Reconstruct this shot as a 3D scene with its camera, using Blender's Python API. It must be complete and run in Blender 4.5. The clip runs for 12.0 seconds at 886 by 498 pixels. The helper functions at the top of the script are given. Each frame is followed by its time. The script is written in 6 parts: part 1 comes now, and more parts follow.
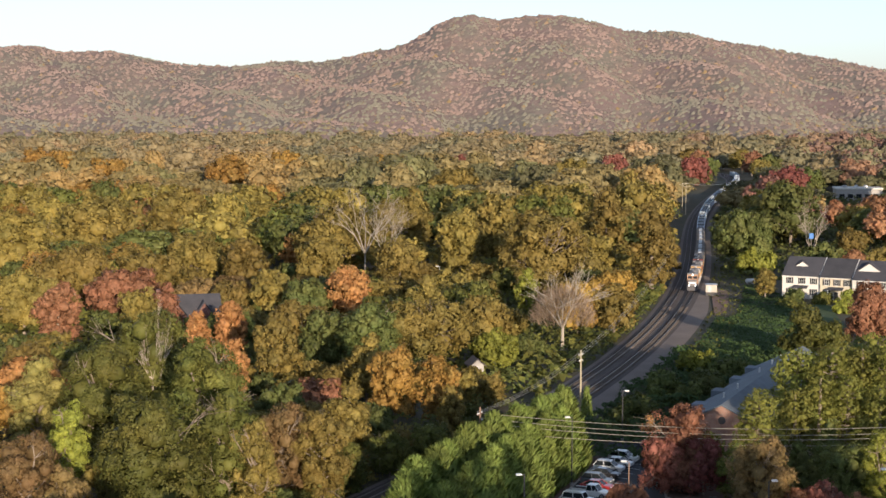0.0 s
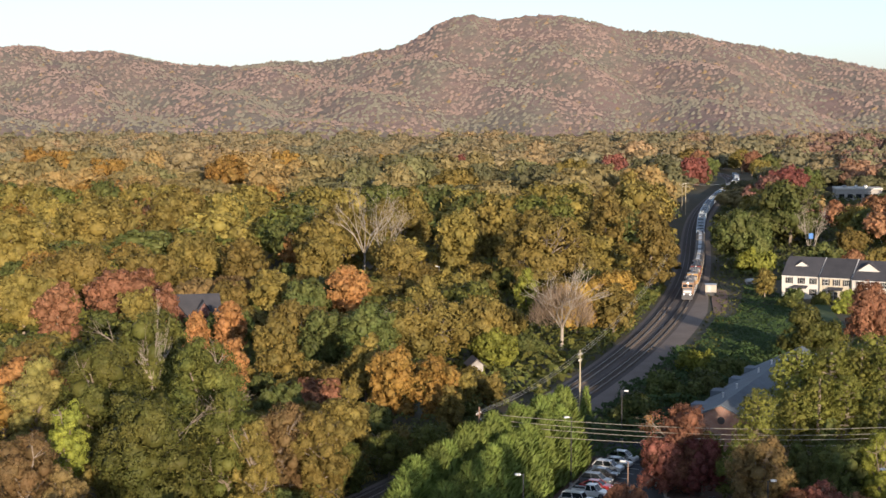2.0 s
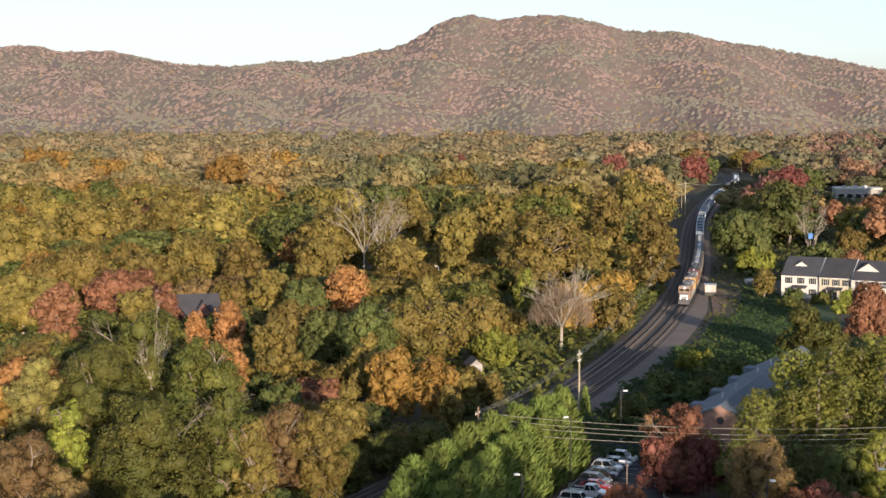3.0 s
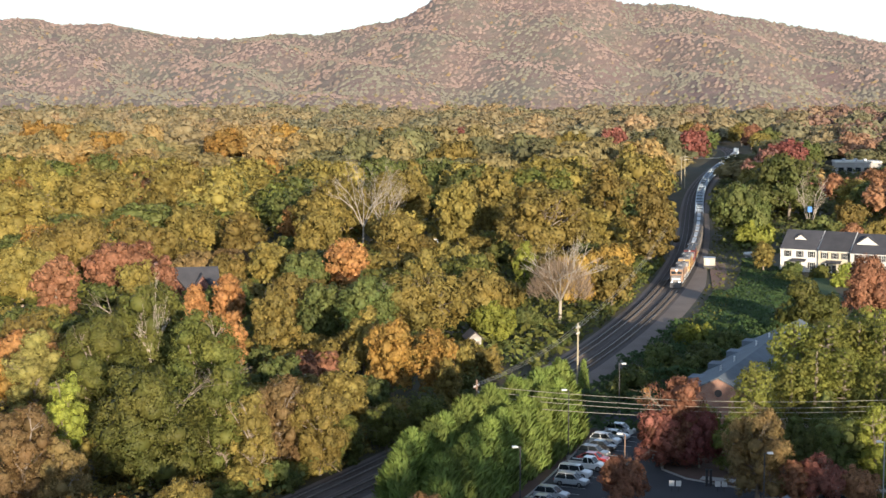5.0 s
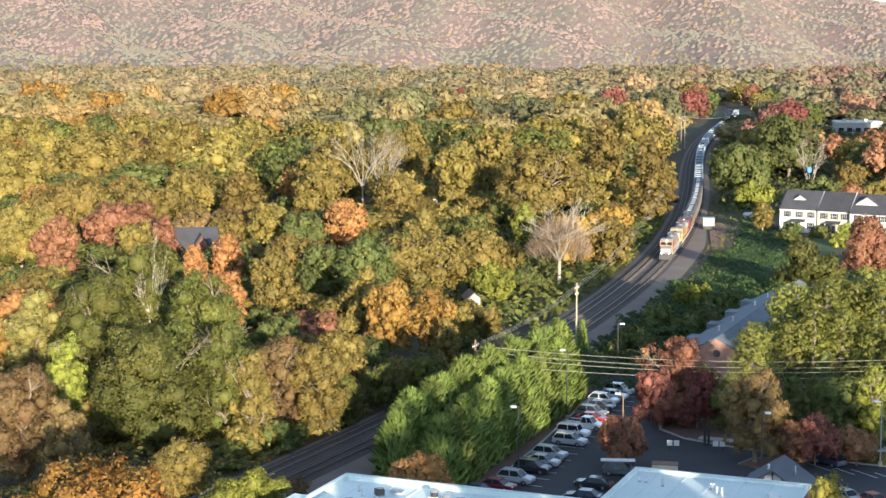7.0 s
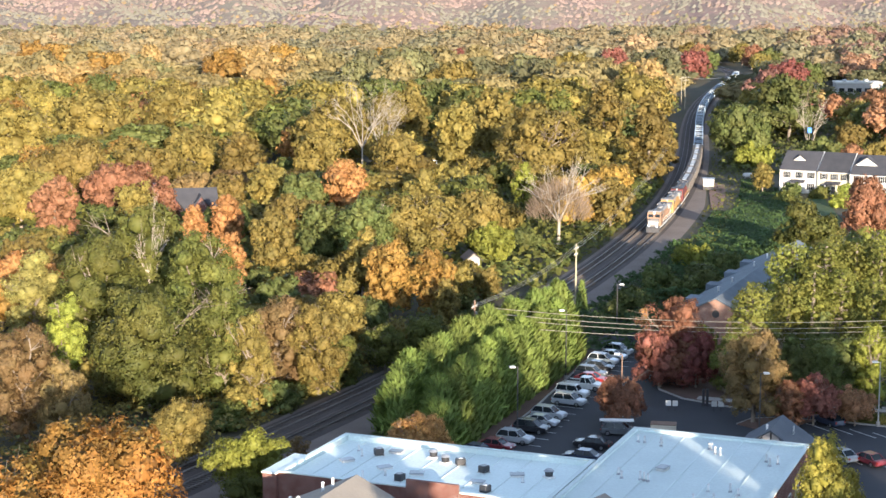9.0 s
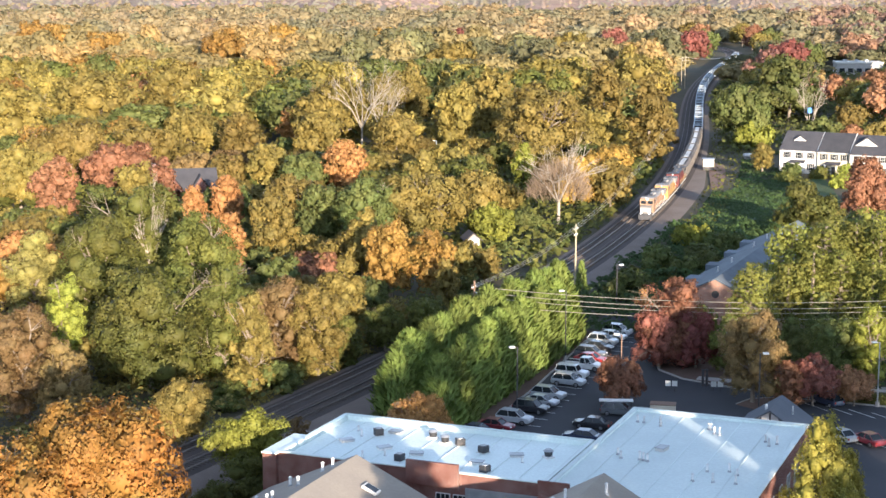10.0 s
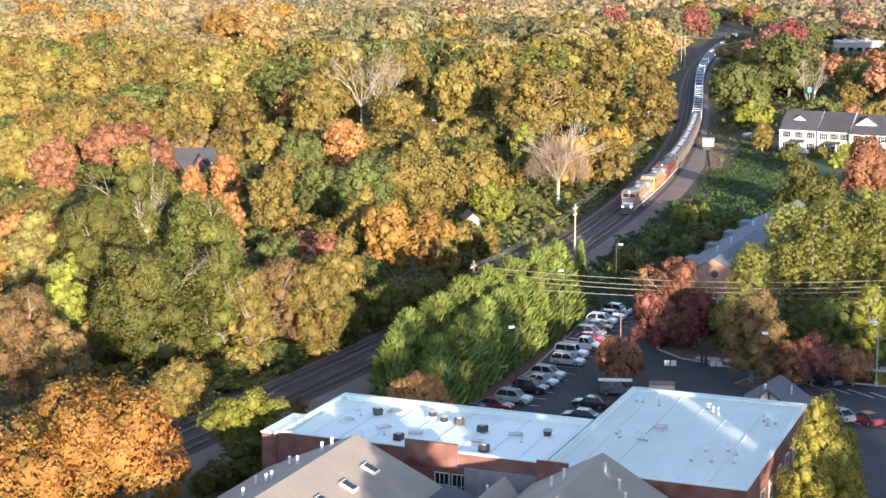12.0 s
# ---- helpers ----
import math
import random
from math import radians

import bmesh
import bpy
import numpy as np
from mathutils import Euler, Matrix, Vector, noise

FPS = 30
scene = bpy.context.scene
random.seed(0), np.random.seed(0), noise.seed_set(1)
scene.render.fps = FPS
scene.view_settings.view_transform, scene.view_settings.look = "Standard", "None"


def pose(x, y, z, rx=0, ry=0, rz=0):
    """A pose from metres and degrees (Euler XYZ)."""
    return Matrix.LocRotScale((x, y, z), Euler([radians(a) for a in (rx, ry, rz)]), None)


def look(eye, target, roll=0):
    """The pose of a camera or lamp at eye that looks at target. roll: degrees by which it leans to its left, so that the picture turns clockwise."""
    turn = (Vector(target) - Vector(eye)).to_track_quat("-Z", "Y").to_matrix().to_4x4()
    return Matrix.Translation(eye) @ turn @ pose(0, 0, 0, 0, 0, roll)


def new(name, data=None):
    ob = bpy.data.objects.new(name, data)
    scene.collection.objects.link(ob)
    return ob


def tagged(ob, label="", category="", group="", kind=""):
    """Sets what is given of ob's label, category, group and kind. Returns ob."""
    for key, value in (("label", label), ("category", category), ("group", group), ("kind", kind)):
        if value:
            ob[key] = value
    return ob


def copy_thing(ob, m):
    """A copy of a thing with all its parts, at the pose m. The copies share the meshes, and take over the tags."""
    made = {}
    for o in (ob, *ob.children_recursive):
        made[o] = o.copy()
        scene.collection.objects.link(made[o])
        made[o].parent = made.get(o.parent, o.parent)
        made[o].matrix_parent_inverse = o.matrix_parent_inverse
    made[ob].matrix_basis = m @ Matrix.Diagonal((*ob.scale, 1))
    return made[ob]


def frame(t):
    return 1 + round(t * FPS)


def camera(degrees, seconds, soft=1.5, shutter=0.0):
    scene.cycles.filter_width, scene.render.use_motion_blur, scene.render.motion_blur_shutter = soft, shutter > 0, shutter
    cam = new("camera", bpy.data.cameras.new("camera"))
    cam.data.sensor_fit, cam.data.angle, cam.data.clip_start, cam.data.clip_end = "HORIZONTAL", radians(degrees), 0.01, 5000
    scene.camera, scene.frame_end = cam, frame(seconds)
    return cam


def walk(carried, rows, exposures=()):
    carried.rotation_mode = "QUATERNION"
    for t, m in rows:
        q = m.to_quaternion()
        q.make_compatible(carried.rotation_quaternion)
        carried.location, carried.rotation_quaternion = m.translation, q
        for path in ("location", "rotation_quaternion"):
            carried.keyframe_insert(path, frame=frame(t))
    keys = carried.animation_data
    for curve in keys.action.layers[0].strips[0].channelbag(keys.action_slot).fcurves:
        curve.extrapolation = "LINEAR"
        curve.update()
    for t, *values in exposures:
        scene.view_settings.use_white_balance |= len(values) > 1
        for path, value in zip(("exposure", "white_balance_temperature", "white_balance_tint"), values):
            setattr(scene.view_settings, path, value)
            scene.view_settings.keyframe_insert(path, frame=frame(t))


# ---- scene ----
# camera: a drone that hovers 52 m up, drifts a little and tilts down
cam = camera(29.77, 12.0, soft=1.5)


def eye(x, z, down, turn, lean):
    """Pose of the camera: it faces +y, tilted down and turned left by degrees."""
    return Matrix.Translation((x, 0, 52 + z)) @ pose(0, 0, 0, 0, 0, turn) @ pose(0, 0, 0, 90 - down) @ pose(0, 0, 0, 0, 0, lean)


walk(cam, [
    (0.0, eye(-0.69, 0.0, 5.053, 0.036, 0.0)),
    (1.0, eye(-0.67, 0.0, 5.053, 0.036, 0.0)),
    (2.0, eye(-0.58, 0.0, 5.053, 0.035, 0.0)),
    (2.7, eye(-0.50, 0.0, 5.053, 0.031, 0.0)),
    (3.4, eye(-0.45, -0.02, 5.060, 0.030, 0.0)),
    (3.7, eye(-0.42, -0.03, 5.130, 0.029, 0.0)),
    (4.0, eye(-0.39, -0.05, 5.290, 0.029, 0.01)),
    (4.5, eye(-0.345, -0.07, 5.609, 0.028, 0.015)),
    (5.0, eye(-0.30, -0.08, 5.966, 0.024, 0.02)),
    (5.5, eye(-0.26, -0.08, 6.318, 0.020, 0.02)),
    (6.0, eye(-0.22, -0.09, 6.646, 0.019, 0.025)),
    (6.5, eye(-0.19, -0.09, 6.982, 0.018, 0.03)),
    (7.0, eye(-0.16, -0.10, 7.326, 0.017, 0.03)),
    (8.0, eye(-0.12, -0.11, 8.003, 0.016, 0.03)),
    (9.0, eye(-0.08, -0.11, 8.678, 0.014, 0.03)),
    (9.5, eye(-0.07, -0.11, 9.015, 0.012, 0.03)),
    (10.0, eye(-0.06, -0.11, 9.353, 0.010, 0.03)),
    (10.5, eye(-0.05, -0.10, 9.682, 0.007, 0.03)),
    (10.9, eye(-0.04, -0.09, 9.945, 0.003, 0.03)),
    (11.15, eye(-0.03, -0.09, 10.045, 0.001, 0.03)),
    (11.5, eye(-0.01, -0.08, 10.058, 0.0, 0.03)),
    (12.0, eye(0.0, -0.06, 10.062, 0.0, 0.03)),
], exposures=[(0.0, 0.5, 6000, 14), (2.7, 0.5, 6000, 14), (3.6, 0.55, 5950, 12), (5.5, 0.96, 5750, 8), (7.2, 1.3, 5620, 7), (9.0, 1.46, 5720, 10), (10.5, 1.52, 5770, 13), (12.0, 1.54, 5800, 15)])

# low evening sun behind the camera and a clear sky
SUN_UP, SUN_SIDE = 8.0, 14.0
world = bpy.data.worlds.new("sky")
scene.world = world
world.use_nodes = True
wn = world.node_tree.nodes
sky = wn.new("ShaderNodeTexSky")
sky.sky_type, sky.sun_disc = "NISHITA", False
sky.sun_elevation, sky.sun_rotation = radians(SUN_UP), radians(180 - SUN_SIDE)
sky.air_density, sky.dust_density, sky.ozone_density = 1.0, 0.3, 3.0
wn["Background"].inputs["Strength"].default_value = 0.16
# thin high haze pales and cools the sky
pale = wn.new("ShaderNodeHueSaturation")
pale.inputs["Saturation"].default_value = 0.47
cool = wn.new("ShaderNodeMix")
cool.data_type, cool.blend_type = "RGBA", "MULTIPLY"
cool.inputs[0].default_value, cool.inputs[7].default_value = 1.0, (0.97, 1.0, 1.03, 1)
world.node_tree.links.new(sky.outputs[0], pale.inputs["Color"])
world.node_tree.links.new(pale.outputs[0], cool.inputs[6])
world.node_tree.links.new(cool.outputs[2], wn["Background"].inputs["Color"])
lamp = new("sun", bpy.data.lights.new("sun", "SUN"))
lamp.data.energy, lamp.data.angle, lamp.data.color = 5.0, radians(0.6), (1.0, 0.80, 0.56)
a, b = radians(SUN_UP), radians(SUN_SIDE)
lamp.matrix_world = look((200 * math.sin(b), -200 * math.cos(b), 200 * math.tan(a)), (0, 0, 0))


# materials
def nodes_of(name):
    m = bpy.data.materials.new(name)
    m.use_nodes = True
    nt = m.node_tree
    return m, nt, nt.nodes["Principled BSDF"]


def mixed(nt, a, b, fac):
    n = nt.nodes.new("ShaderNodeMix")
    n.data_type = "RGBA"
    for socket, v in ((n.inputs[6], a), (n.inputs[7], b), (n.inputs[0], fac)):
        if isinstance(v, (tuple, list)):
            socket.default_value = (*v, 1) if len(v) == 3 else v
        elif isinstance(v, (int, float)):
            socket.default_value = v
        else:
            nt.links.new(v, socket)
    return n.outputs[2]


def noise_at(nt, scale, detail=4.0, coords="Object", rough=0.55):
    c = nt.nodes.new("ShaderNodeTexCoord")
    n = nt.nodes.new("ShaderNodeTexNoise")
    n.inputs["Scale"].default_value, n.inputs["Detail"].default_value, n.inputs["Roughness"].default_value = scale, detail, rough
    nt.links.new(c.outputs[coords], n.inputs["Vector"])
    return n.outputs["Fac"]


def ramp(nt, fac, lo, hi):
    n = nt.nodes.new("ShaderNodeMapRange")
    n.inputs[1].default_value, n.inputs[2].default_value = lo, hi
    nt.links.new(fac, n.inputs[0])
    return n.outputs[0]


def bump(nt, p, height, strength, distance):
    n = nt.nodes.new("ShaderNodeBump")
    n.inputs["Strength"].default_value, n.inputs["Distance"].default_value = strength, distance
    nt.links.new(height, n.inputs["Height"])
    nt.links.new(n.outputs[0], p.inputs["Normal"])


def surface(name, colour, second, scale=1.0, rough=0.8, metal=0.0, relief=0.3, fine=12.0, coords="Object", random_part=0.15):
    """A worn surface: two colours in broad stains, a fine grain on top, and relief."""
    m, nt, p = nodes_of(name)
    broad = ramp(nt, noise_at(nt, scale, 5, coords), 0.35, 0.65)
    grain = ramp(nt, noise_at(nt, scale * fine, 3, coords), 0.3, 0.7)
    c = mixed(nt, colour, second, broad)
    dark = tuple(v * 0.72 for v in colour)
    k = nt.nodes.new("ShaderNodeMath")
    k.operation = "MULTIPLY"
    k.inputs[1].default_value = 0.5
    nt.links.new(grain, k.inputs[0])
    c = mixed(nt, c, dark, k.outputs[0])
    info = nt.nodes.new("ShaderNodeObjectInfo")
    hsv = nt.nodes.new("ShaderNodeHueSaturation")
    v = nt.nodes.new("ShaderNodeMapRange")
    v.inputs[3].default_value, v.inputs[4].default_value = 1 - random_part, 1 + random_part
    nt.links.new(info.outputs["Random"], v.inputs[0])
    nt.links.new(v.outputs[0], hsv.inputs["Value"])
    nt.links.new(c, hsv.inputs["Color"])
    nt.links.new(hsv.outputs[0], p.inputs["Base Color"])
    p.inputs["Roughness"].default_value, p.inputs["Metallic"].default_value = rough, metal
    if relief:
        bump(nt, p, grain, relief, 0.02)
    return m


def leaf_material(name, colour, second, vary=0.33, spread=0.25):
    """Foliage: each clump takes a shade between two colours; whole trees differ a little."""
    m, nt, p = nodes_of(name)
    geo, info = nt.nodes.new("ShaderNodeNewGeometry"), nt.nodes.new("ShaderNodeObjectInfo")
    patch = ramp(nt, noise_at(nt, 0.25, 3), 0.32, 0.68)
    c = mixed(nt, colour, second, patch)
    hsv = nt.nodes.new("ShaderNodeHueSaturation")
    v = nt.nodes.new("ShaderNodeMapRange")
    v.inputs[3].default_value, v.inputs[4].default_value = 1 - vary, 1 + vary
    nt.links.new(geo.outputs["Random Per Island"], v.inputs[0])
    h = nt.nodes.new("ShaderNodeMapRange")
    h.inputs[3].default_value, h.inputs[4].default_value = 0.491, 0.509
    nt.links.new(info.outputs["Random"], h.inputs[0])
    whole = nt.nodes.new("ShaderNodeMapRange")
    whole.inputs[3].default_value, whole.inputs[4].default_value = 0.80, 1.20
    drift = nt.nodes.new("ShaderNodeMapRange")
    drift.inputs[1].default_value, drift.inputs[2].default_value = 0.36, 0.64
    drift.inputs[3].default_value, drift.inputs[4].default_value = 1 - spread, 1 + spread
    nt.links.new(noise_at(nt, 0.045, 2), drift.inputs[0])
    nt.links.new(info.outputs["Random"], whole.inputs[0])
    one, two = nt.nodes.new("ShaderNodeMath"), nt.nodes.new("ShaderNodeMath")
    one.operation = two.operation = "MULTIPLY"
    nt.links.new(v.outputs[0], one.inputs[0])
    nt.links.new(whole.outputs[0], one.inputs[1])
    nt.links.new(one.outputs[0], two.inputs[0])
    nt.links.new(drift.outputs[0], two.inputs[1])
    nt.links.new(two.outputs[0], hsv.inputs["Value"])
    nt.links.new(h.outputs[0], hsv.inputs["Hue"])
    nt.links.new(c, hsv.inputs["Color"])
    nt.links.new(hsv.outputs[0], p.inputs["Base Color"])
    p.inputs["Roughness"].default_value = 0.65
    p.inputs["Specular IOR Level"].default_value = 0.25
    through_leaf, mix = nt.nodes.new("ShaderNodeBsdfTranslucent"), nt.nodes.new("ShaderNodeMixShader")
    mix.inputs[0].default_value = 0.22
    nt.links.new(hsv.outputs[0], through_leaf.inputs["Color"])
    nt.links.new(p.outputs[0], mix.inputs[1])
    nt.links.new(through_leaf.outputs[0], mix.inputs[2])
    nt.links.new(mix.outputs[0], nt.nodes["Material Output"].inputs["Surface"])
    return m


LEAF_COLOURS = {
    "olive": ((0.255, 0.196, 0.044), (0.182, 0.158, 0.040)),
    "green": ((0.098, 0.132, 0.034), (0.138, 0.148, 0.038)),
    "dark": ((0.100, 0.122, 0.025), (0.146, 0.146, 0.030)),
    "gold": ((0.385, 0.232, 0.050), (0.262, 0.188, 0.044)),
    "amber": ((0.310, 0.128, 0.027), (0.165, 0.128, 0.030)),
    "orange": ((0.44, 0.225, 0.078), (0.36, 0.205, 0.064)),
    "rust": ((0.325, 0.160, 0.078), (0.25, 0.138, 0.066)),
    "red": ((0.285, 0.100, 0.072), (0.195, 0.080, 0.058)),
    "brown": ((0.240, 0.160, 0.060), (0.185, 0.142, 0.052)),
    "yellow": ((0.35, 0.315, 0.085), (0.235, 0.235, 0.060)),
    "lime": ((0.290, 0.315, 0.042), (0.195, 0.230, 0.038)),
}
LEAF_COLOURS = {k: tuple((r * 1.04, g * 0.985, b * 1.06) for r, g, b in v) for k, v in LEAF_COLOURS.items()}
LEAF = {k: leaf_material(k + " leaves", *v) for k, v in LEAF_COLOURS.items()}
# greyer leaf colours for the far plain and mountain, with haze painted in
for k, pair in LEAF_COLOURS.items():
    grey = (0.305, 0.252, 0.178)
    LEAF["hazed " + k] = leaf_material("hazed " + k + " leaves", *[tuple(0.70 * u + 0.30 * g for u, g in zip(c, grey)) for c in pair], 0.14, 0.14)
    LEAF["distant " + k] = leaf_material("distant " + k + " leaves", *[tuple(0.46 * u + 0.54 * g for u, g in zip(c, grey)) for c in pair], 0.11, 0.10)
LEAF.update({
    "mauve": leaf_material("dull twigs", (0.38, 0.29, 0.20), (0.30, 0.22, 0.14)),
    "pine": leaf_material("pine needles", (0.220, 0.212, 0.040), (0.148, 0.162, 0.034)),
    "conic": leaf_material("yellow-green conifer", (0.32, 0.270, 0.046), (0.21, 0.195, 0.038)),
    "cypress": leaf_material("cypress sprays", (0.215, 0.262, 0.056), (0.150, 0.200, 0.046)),
    # shade over the vine field is put into this darker green
    "ivy": leaf_material("shade-dark vine leaves", (0.048, 0.084, 0.026), (0.066, 0.096, 0.030), 0.18),
    # mountain haze is painted into these three pale colours
    "hazel": leaf_material("haze-tinted mauve mountain woods", (0.300, 0.207, 0.182), (0.275, 0.204, 0.176), 0.07, 0.0),
    "umber": leaf_material("haze-tinted brown mountain woods", (0.290, 0.222, 0.182), (0.262, 0.212, 0.174), 0.07, 0.0),
    "moss": leaf_material("haze-tinted green mountain woods", (0.232, 0.216, 0.168), (0.248, 0.221, 0.172), 0.07, 0.0),
})


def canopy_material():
    """Distant autumn woods: each tree top has its tint, in broad drifts of mauve, brown and green, paled by painted
    haze.
    """
    m, nt, p = nodes_of("haze-tinted mountain canopy")
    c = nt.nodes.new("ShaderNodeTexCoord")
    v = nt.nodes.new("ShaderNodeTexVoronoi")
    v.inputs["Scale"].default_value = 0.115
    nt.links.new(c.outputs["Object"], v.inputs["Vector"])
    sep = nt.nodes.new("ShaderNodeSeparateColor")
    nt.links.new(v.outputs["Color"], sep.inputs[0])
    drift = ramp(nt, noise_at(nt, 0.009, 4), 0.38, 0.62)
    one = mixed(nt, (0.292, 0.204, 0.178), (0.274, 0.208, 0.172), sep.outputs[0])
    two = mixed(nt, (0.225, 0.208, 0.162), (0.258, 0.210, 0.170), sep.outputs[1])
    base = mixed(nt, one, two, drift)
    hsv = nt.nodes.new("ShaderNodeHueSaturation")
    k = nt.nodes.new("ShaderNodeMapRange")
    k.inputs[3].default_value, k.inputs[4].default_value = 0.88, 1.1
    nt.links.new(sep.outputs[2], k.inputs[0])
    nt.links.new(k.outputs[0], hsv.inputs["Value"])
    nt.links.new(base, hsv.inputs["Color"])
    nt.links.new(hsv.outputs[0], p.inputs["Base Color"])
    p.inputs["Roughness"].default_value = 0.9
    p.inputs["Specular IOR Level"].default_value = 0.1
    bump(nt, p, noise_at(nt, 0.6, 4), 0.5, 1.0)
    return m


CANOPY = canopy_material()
BARK = surface("bark", (0.24, 0.19, 0.145), (0.34, 0.28, 0.22), 1.5, 0.9, relief=0.8)
PALE_BARK = surface("pale bark", (0.42, 0.36, 0.29), (0.30, 0.26, 0.21), 1.2, 0.85, relief=0.5)
SOIL = surface("forest floor", (0.060, 0.058, 0.028), (0.095, 0.075, 0.042), 0.05, 0.95, fine=40)
BALLAST = surface("track ballast", (0.165, 0.130, 0.108), (0.215, 0.175, 0.148), 0.15, 0.95, fine=25, relief=0.8)
CINDER = surface("dark ballast", (0.066, 0.052, 0.046), (0.095, 0.075, 0.066), 0.2, 0.95, fine=25, relief=0.8)
TIE = surface("tie wood", (0.075, 0.060, 0.050), (0.11, 0.09, 0.075), 1.5, 0.9)
RAIL = surface("rail steel", (0.26, 0.23, 0.21), (0.18, 0.145, 0.12), 2.0, 0.45, 0.8, relief=0.05)
ASPHALT = surface("asphalt", (0.036, 0.038, 0.045), (0.052, 0.053, 0.060), 0.08, 0.9, fine=60)
PAINT_LINE = surface("road paint", (0.62, 0.62, 0.60), (0.48, 0.48, 0.46), 1.2, 0.8)
CONCRETE = surface("concrete", (0.42, 0.39, 0.36), (0.33, 0.31, 0.28), 0.5, 0.9)
MULCH = surface("mulch", (0.16, 0.095, 0.07), (0.11, 0.07, 0.05), 0.4, 0.95, fine=20)
DIRT = surface("red dirt", (0.26, 0.15, 0.11), (0.19, 0.13, 0.09), 0.12, 0.95, fine=25)
MEMBRANE = surface("white roof membrane", (0.76, 0.84, 0.80), (0.66, 0.74, 0.71), 0.12, 0.7, fine=30, relief=0.1)
METAL_GREY = surface("galvanised sheet", (0.48, 0.49, 0.50), (0.34, 0.35, 0.36), 1.2, 0.45, 0.6, relief=0.05)
WHITE_PAINT = surface("white paint", (0.78, 0.76, 0.72), (0.68, 0.66, 0.62), 0.6, 0.6, relief=0.1)
CREAM = surface("cream siding", (0.66, 0.58, 0.43), (0.60, 0.53, 0.40), 0.5, 0.7, relief=0.1)
SIDING = surface("white siding", (0.74, 0.70, 0.63), (0.68, 0.65, 0.59), 0.5, 0.7, relief=0.1)
BLUE_SHINGLE = surface("blue-grey shingles", (0.175, 0.205, 0.235), (0.135, 0.16, 0.185), 0.4, 0.9, fine=14, relief=0.4)
TAN_SHINGLE = surface("tan shingles", (0.36, 0.31, 0.25), (0.30, 0.26, 0.22), 0.3, 0.9, fine=14, relief=0.4)
SLATE_SHINGLE = surface("slate-grey shingles", (0.115, 0.125, 0.145), (0.09, 0.10, 0.115), 0.4, 0.9, fine=14, relief=0.4)
BLACK_SHINGLE = surface("charcoal shingles", (0.050, 0.050, 0.058), (0.072, 0.070, 0.078), 0.4, 0.9, fine=14, relief=0.4)
BROWN_ROOF = surface("brown shingles", (0.10, 0.082, 0.078), (0.075, 0.065, 0.062), 0.4, 0.9, fine=14, relief=0.4)
PLASTIC_WHITE = surface("white pipe", (0.75, 0.74, 0.72), (0.62, 0.61, 0.59), 3.0, 0.5, relief=0.05)
DARK_METAL = surface("dark metal", (0.06, 0.06, 0.065), (0.10, 0.09, 0.085), 1.5, 0.5, 0.4, relief=0.1)
POLE_WOOD = surface("pole wood", (0.26, 0.17, 0.12), (0.20, 0.13, 0.09), 1.0, 0.9)
POLE_PALE = surface("weathered pole wood", (0.46, 0.40, 0.27), (0.36, 0.31, 0.22), 1.0, 0.9)
RUBBER = surface("tyre rubber", (0.025, 0.025, 0.026), (0.04, 0.04, 0.04), 3.0, 0.9)
CHROME = surface("alloy", (0.55, 0.55, 0.56), (0.40, 0.40, 0.42), 3.0, 0.3, 0.9, relief=0)
LENS_RED = surface("red lens", (0.40, 0.03, 0.02), (0.30, 0.02, 0.02), 3.0, 0.3, relief=0)
LENS_CLEAR = surface("clear lens", (0.75, 0.75, 0.74), (0.65, 0.65, 0.64), 3.0, 0.2, relief=0)
WIRE = surface("cable", (0.52, 0.47, 0.38), (0.42, 0.38, 0.30), 1.0, 0.5, 0.5, relief=0)
ORANGE_PAINT = surface("orange engine paint", (0.42, 0.25, 0.15), (0.33, 0.20, 0.12), 0.6, 0.6, relief=0.1)
YELLOW_PAINT = surface("yellow engine paint", (0.50, 0.29, 0.10), (0.38, 0.23, 0.09), 0.5, 0.6, relief=0.1)
MAROON_PAINT = surface("maroon engine paint", (0.17, 0.035, 0.032), (0.13, 0.035, 0.03), 0.5, 0.6, relief=0.1)
GREY_PAINT = surface("engine roof grey", (0.33, 0.31, 0.29), (0.24, 0.22, 0.20), 0.6, 0.7, relief=0.1)
# darkened to put the shade over the hopper cars into their paint
HOPPER_GREY = surface("shade-dark hopper grey", (0.135, 0.118, 0.105), (0.095, 0.082, 0.072), 0.4, 0.75, relief=0.1)
ALUMINIUM = surface("car aluminium", (0.50, 0.57, 0.64), (0.38, 0.43, 0.49), 0.5, 0.45, 0.2, relief=0.1)
DARK_INSIDE = surface("empty car floor", (0.035, 0.035, 0.038), (0.06, 0.055, 0.05), 0.5, 0.95)
TARP = surface("blue tarp", (0.06, 0.20, 0.50), (0.05, 0.15, 0.40), 0.8, 0.6)
SIGN_YELLOW = surface("yellow sign", (0.72, 0.55, 0.03), (0.62, 0.47, 0.03), 1.0, 0.5, relief=0)
KUDZU = surface("vine ground", (0.045, 0.085, 0.020), (0.075, 0.110, 0.028), 0.2, 0.95, fine=14, relief=0.8)


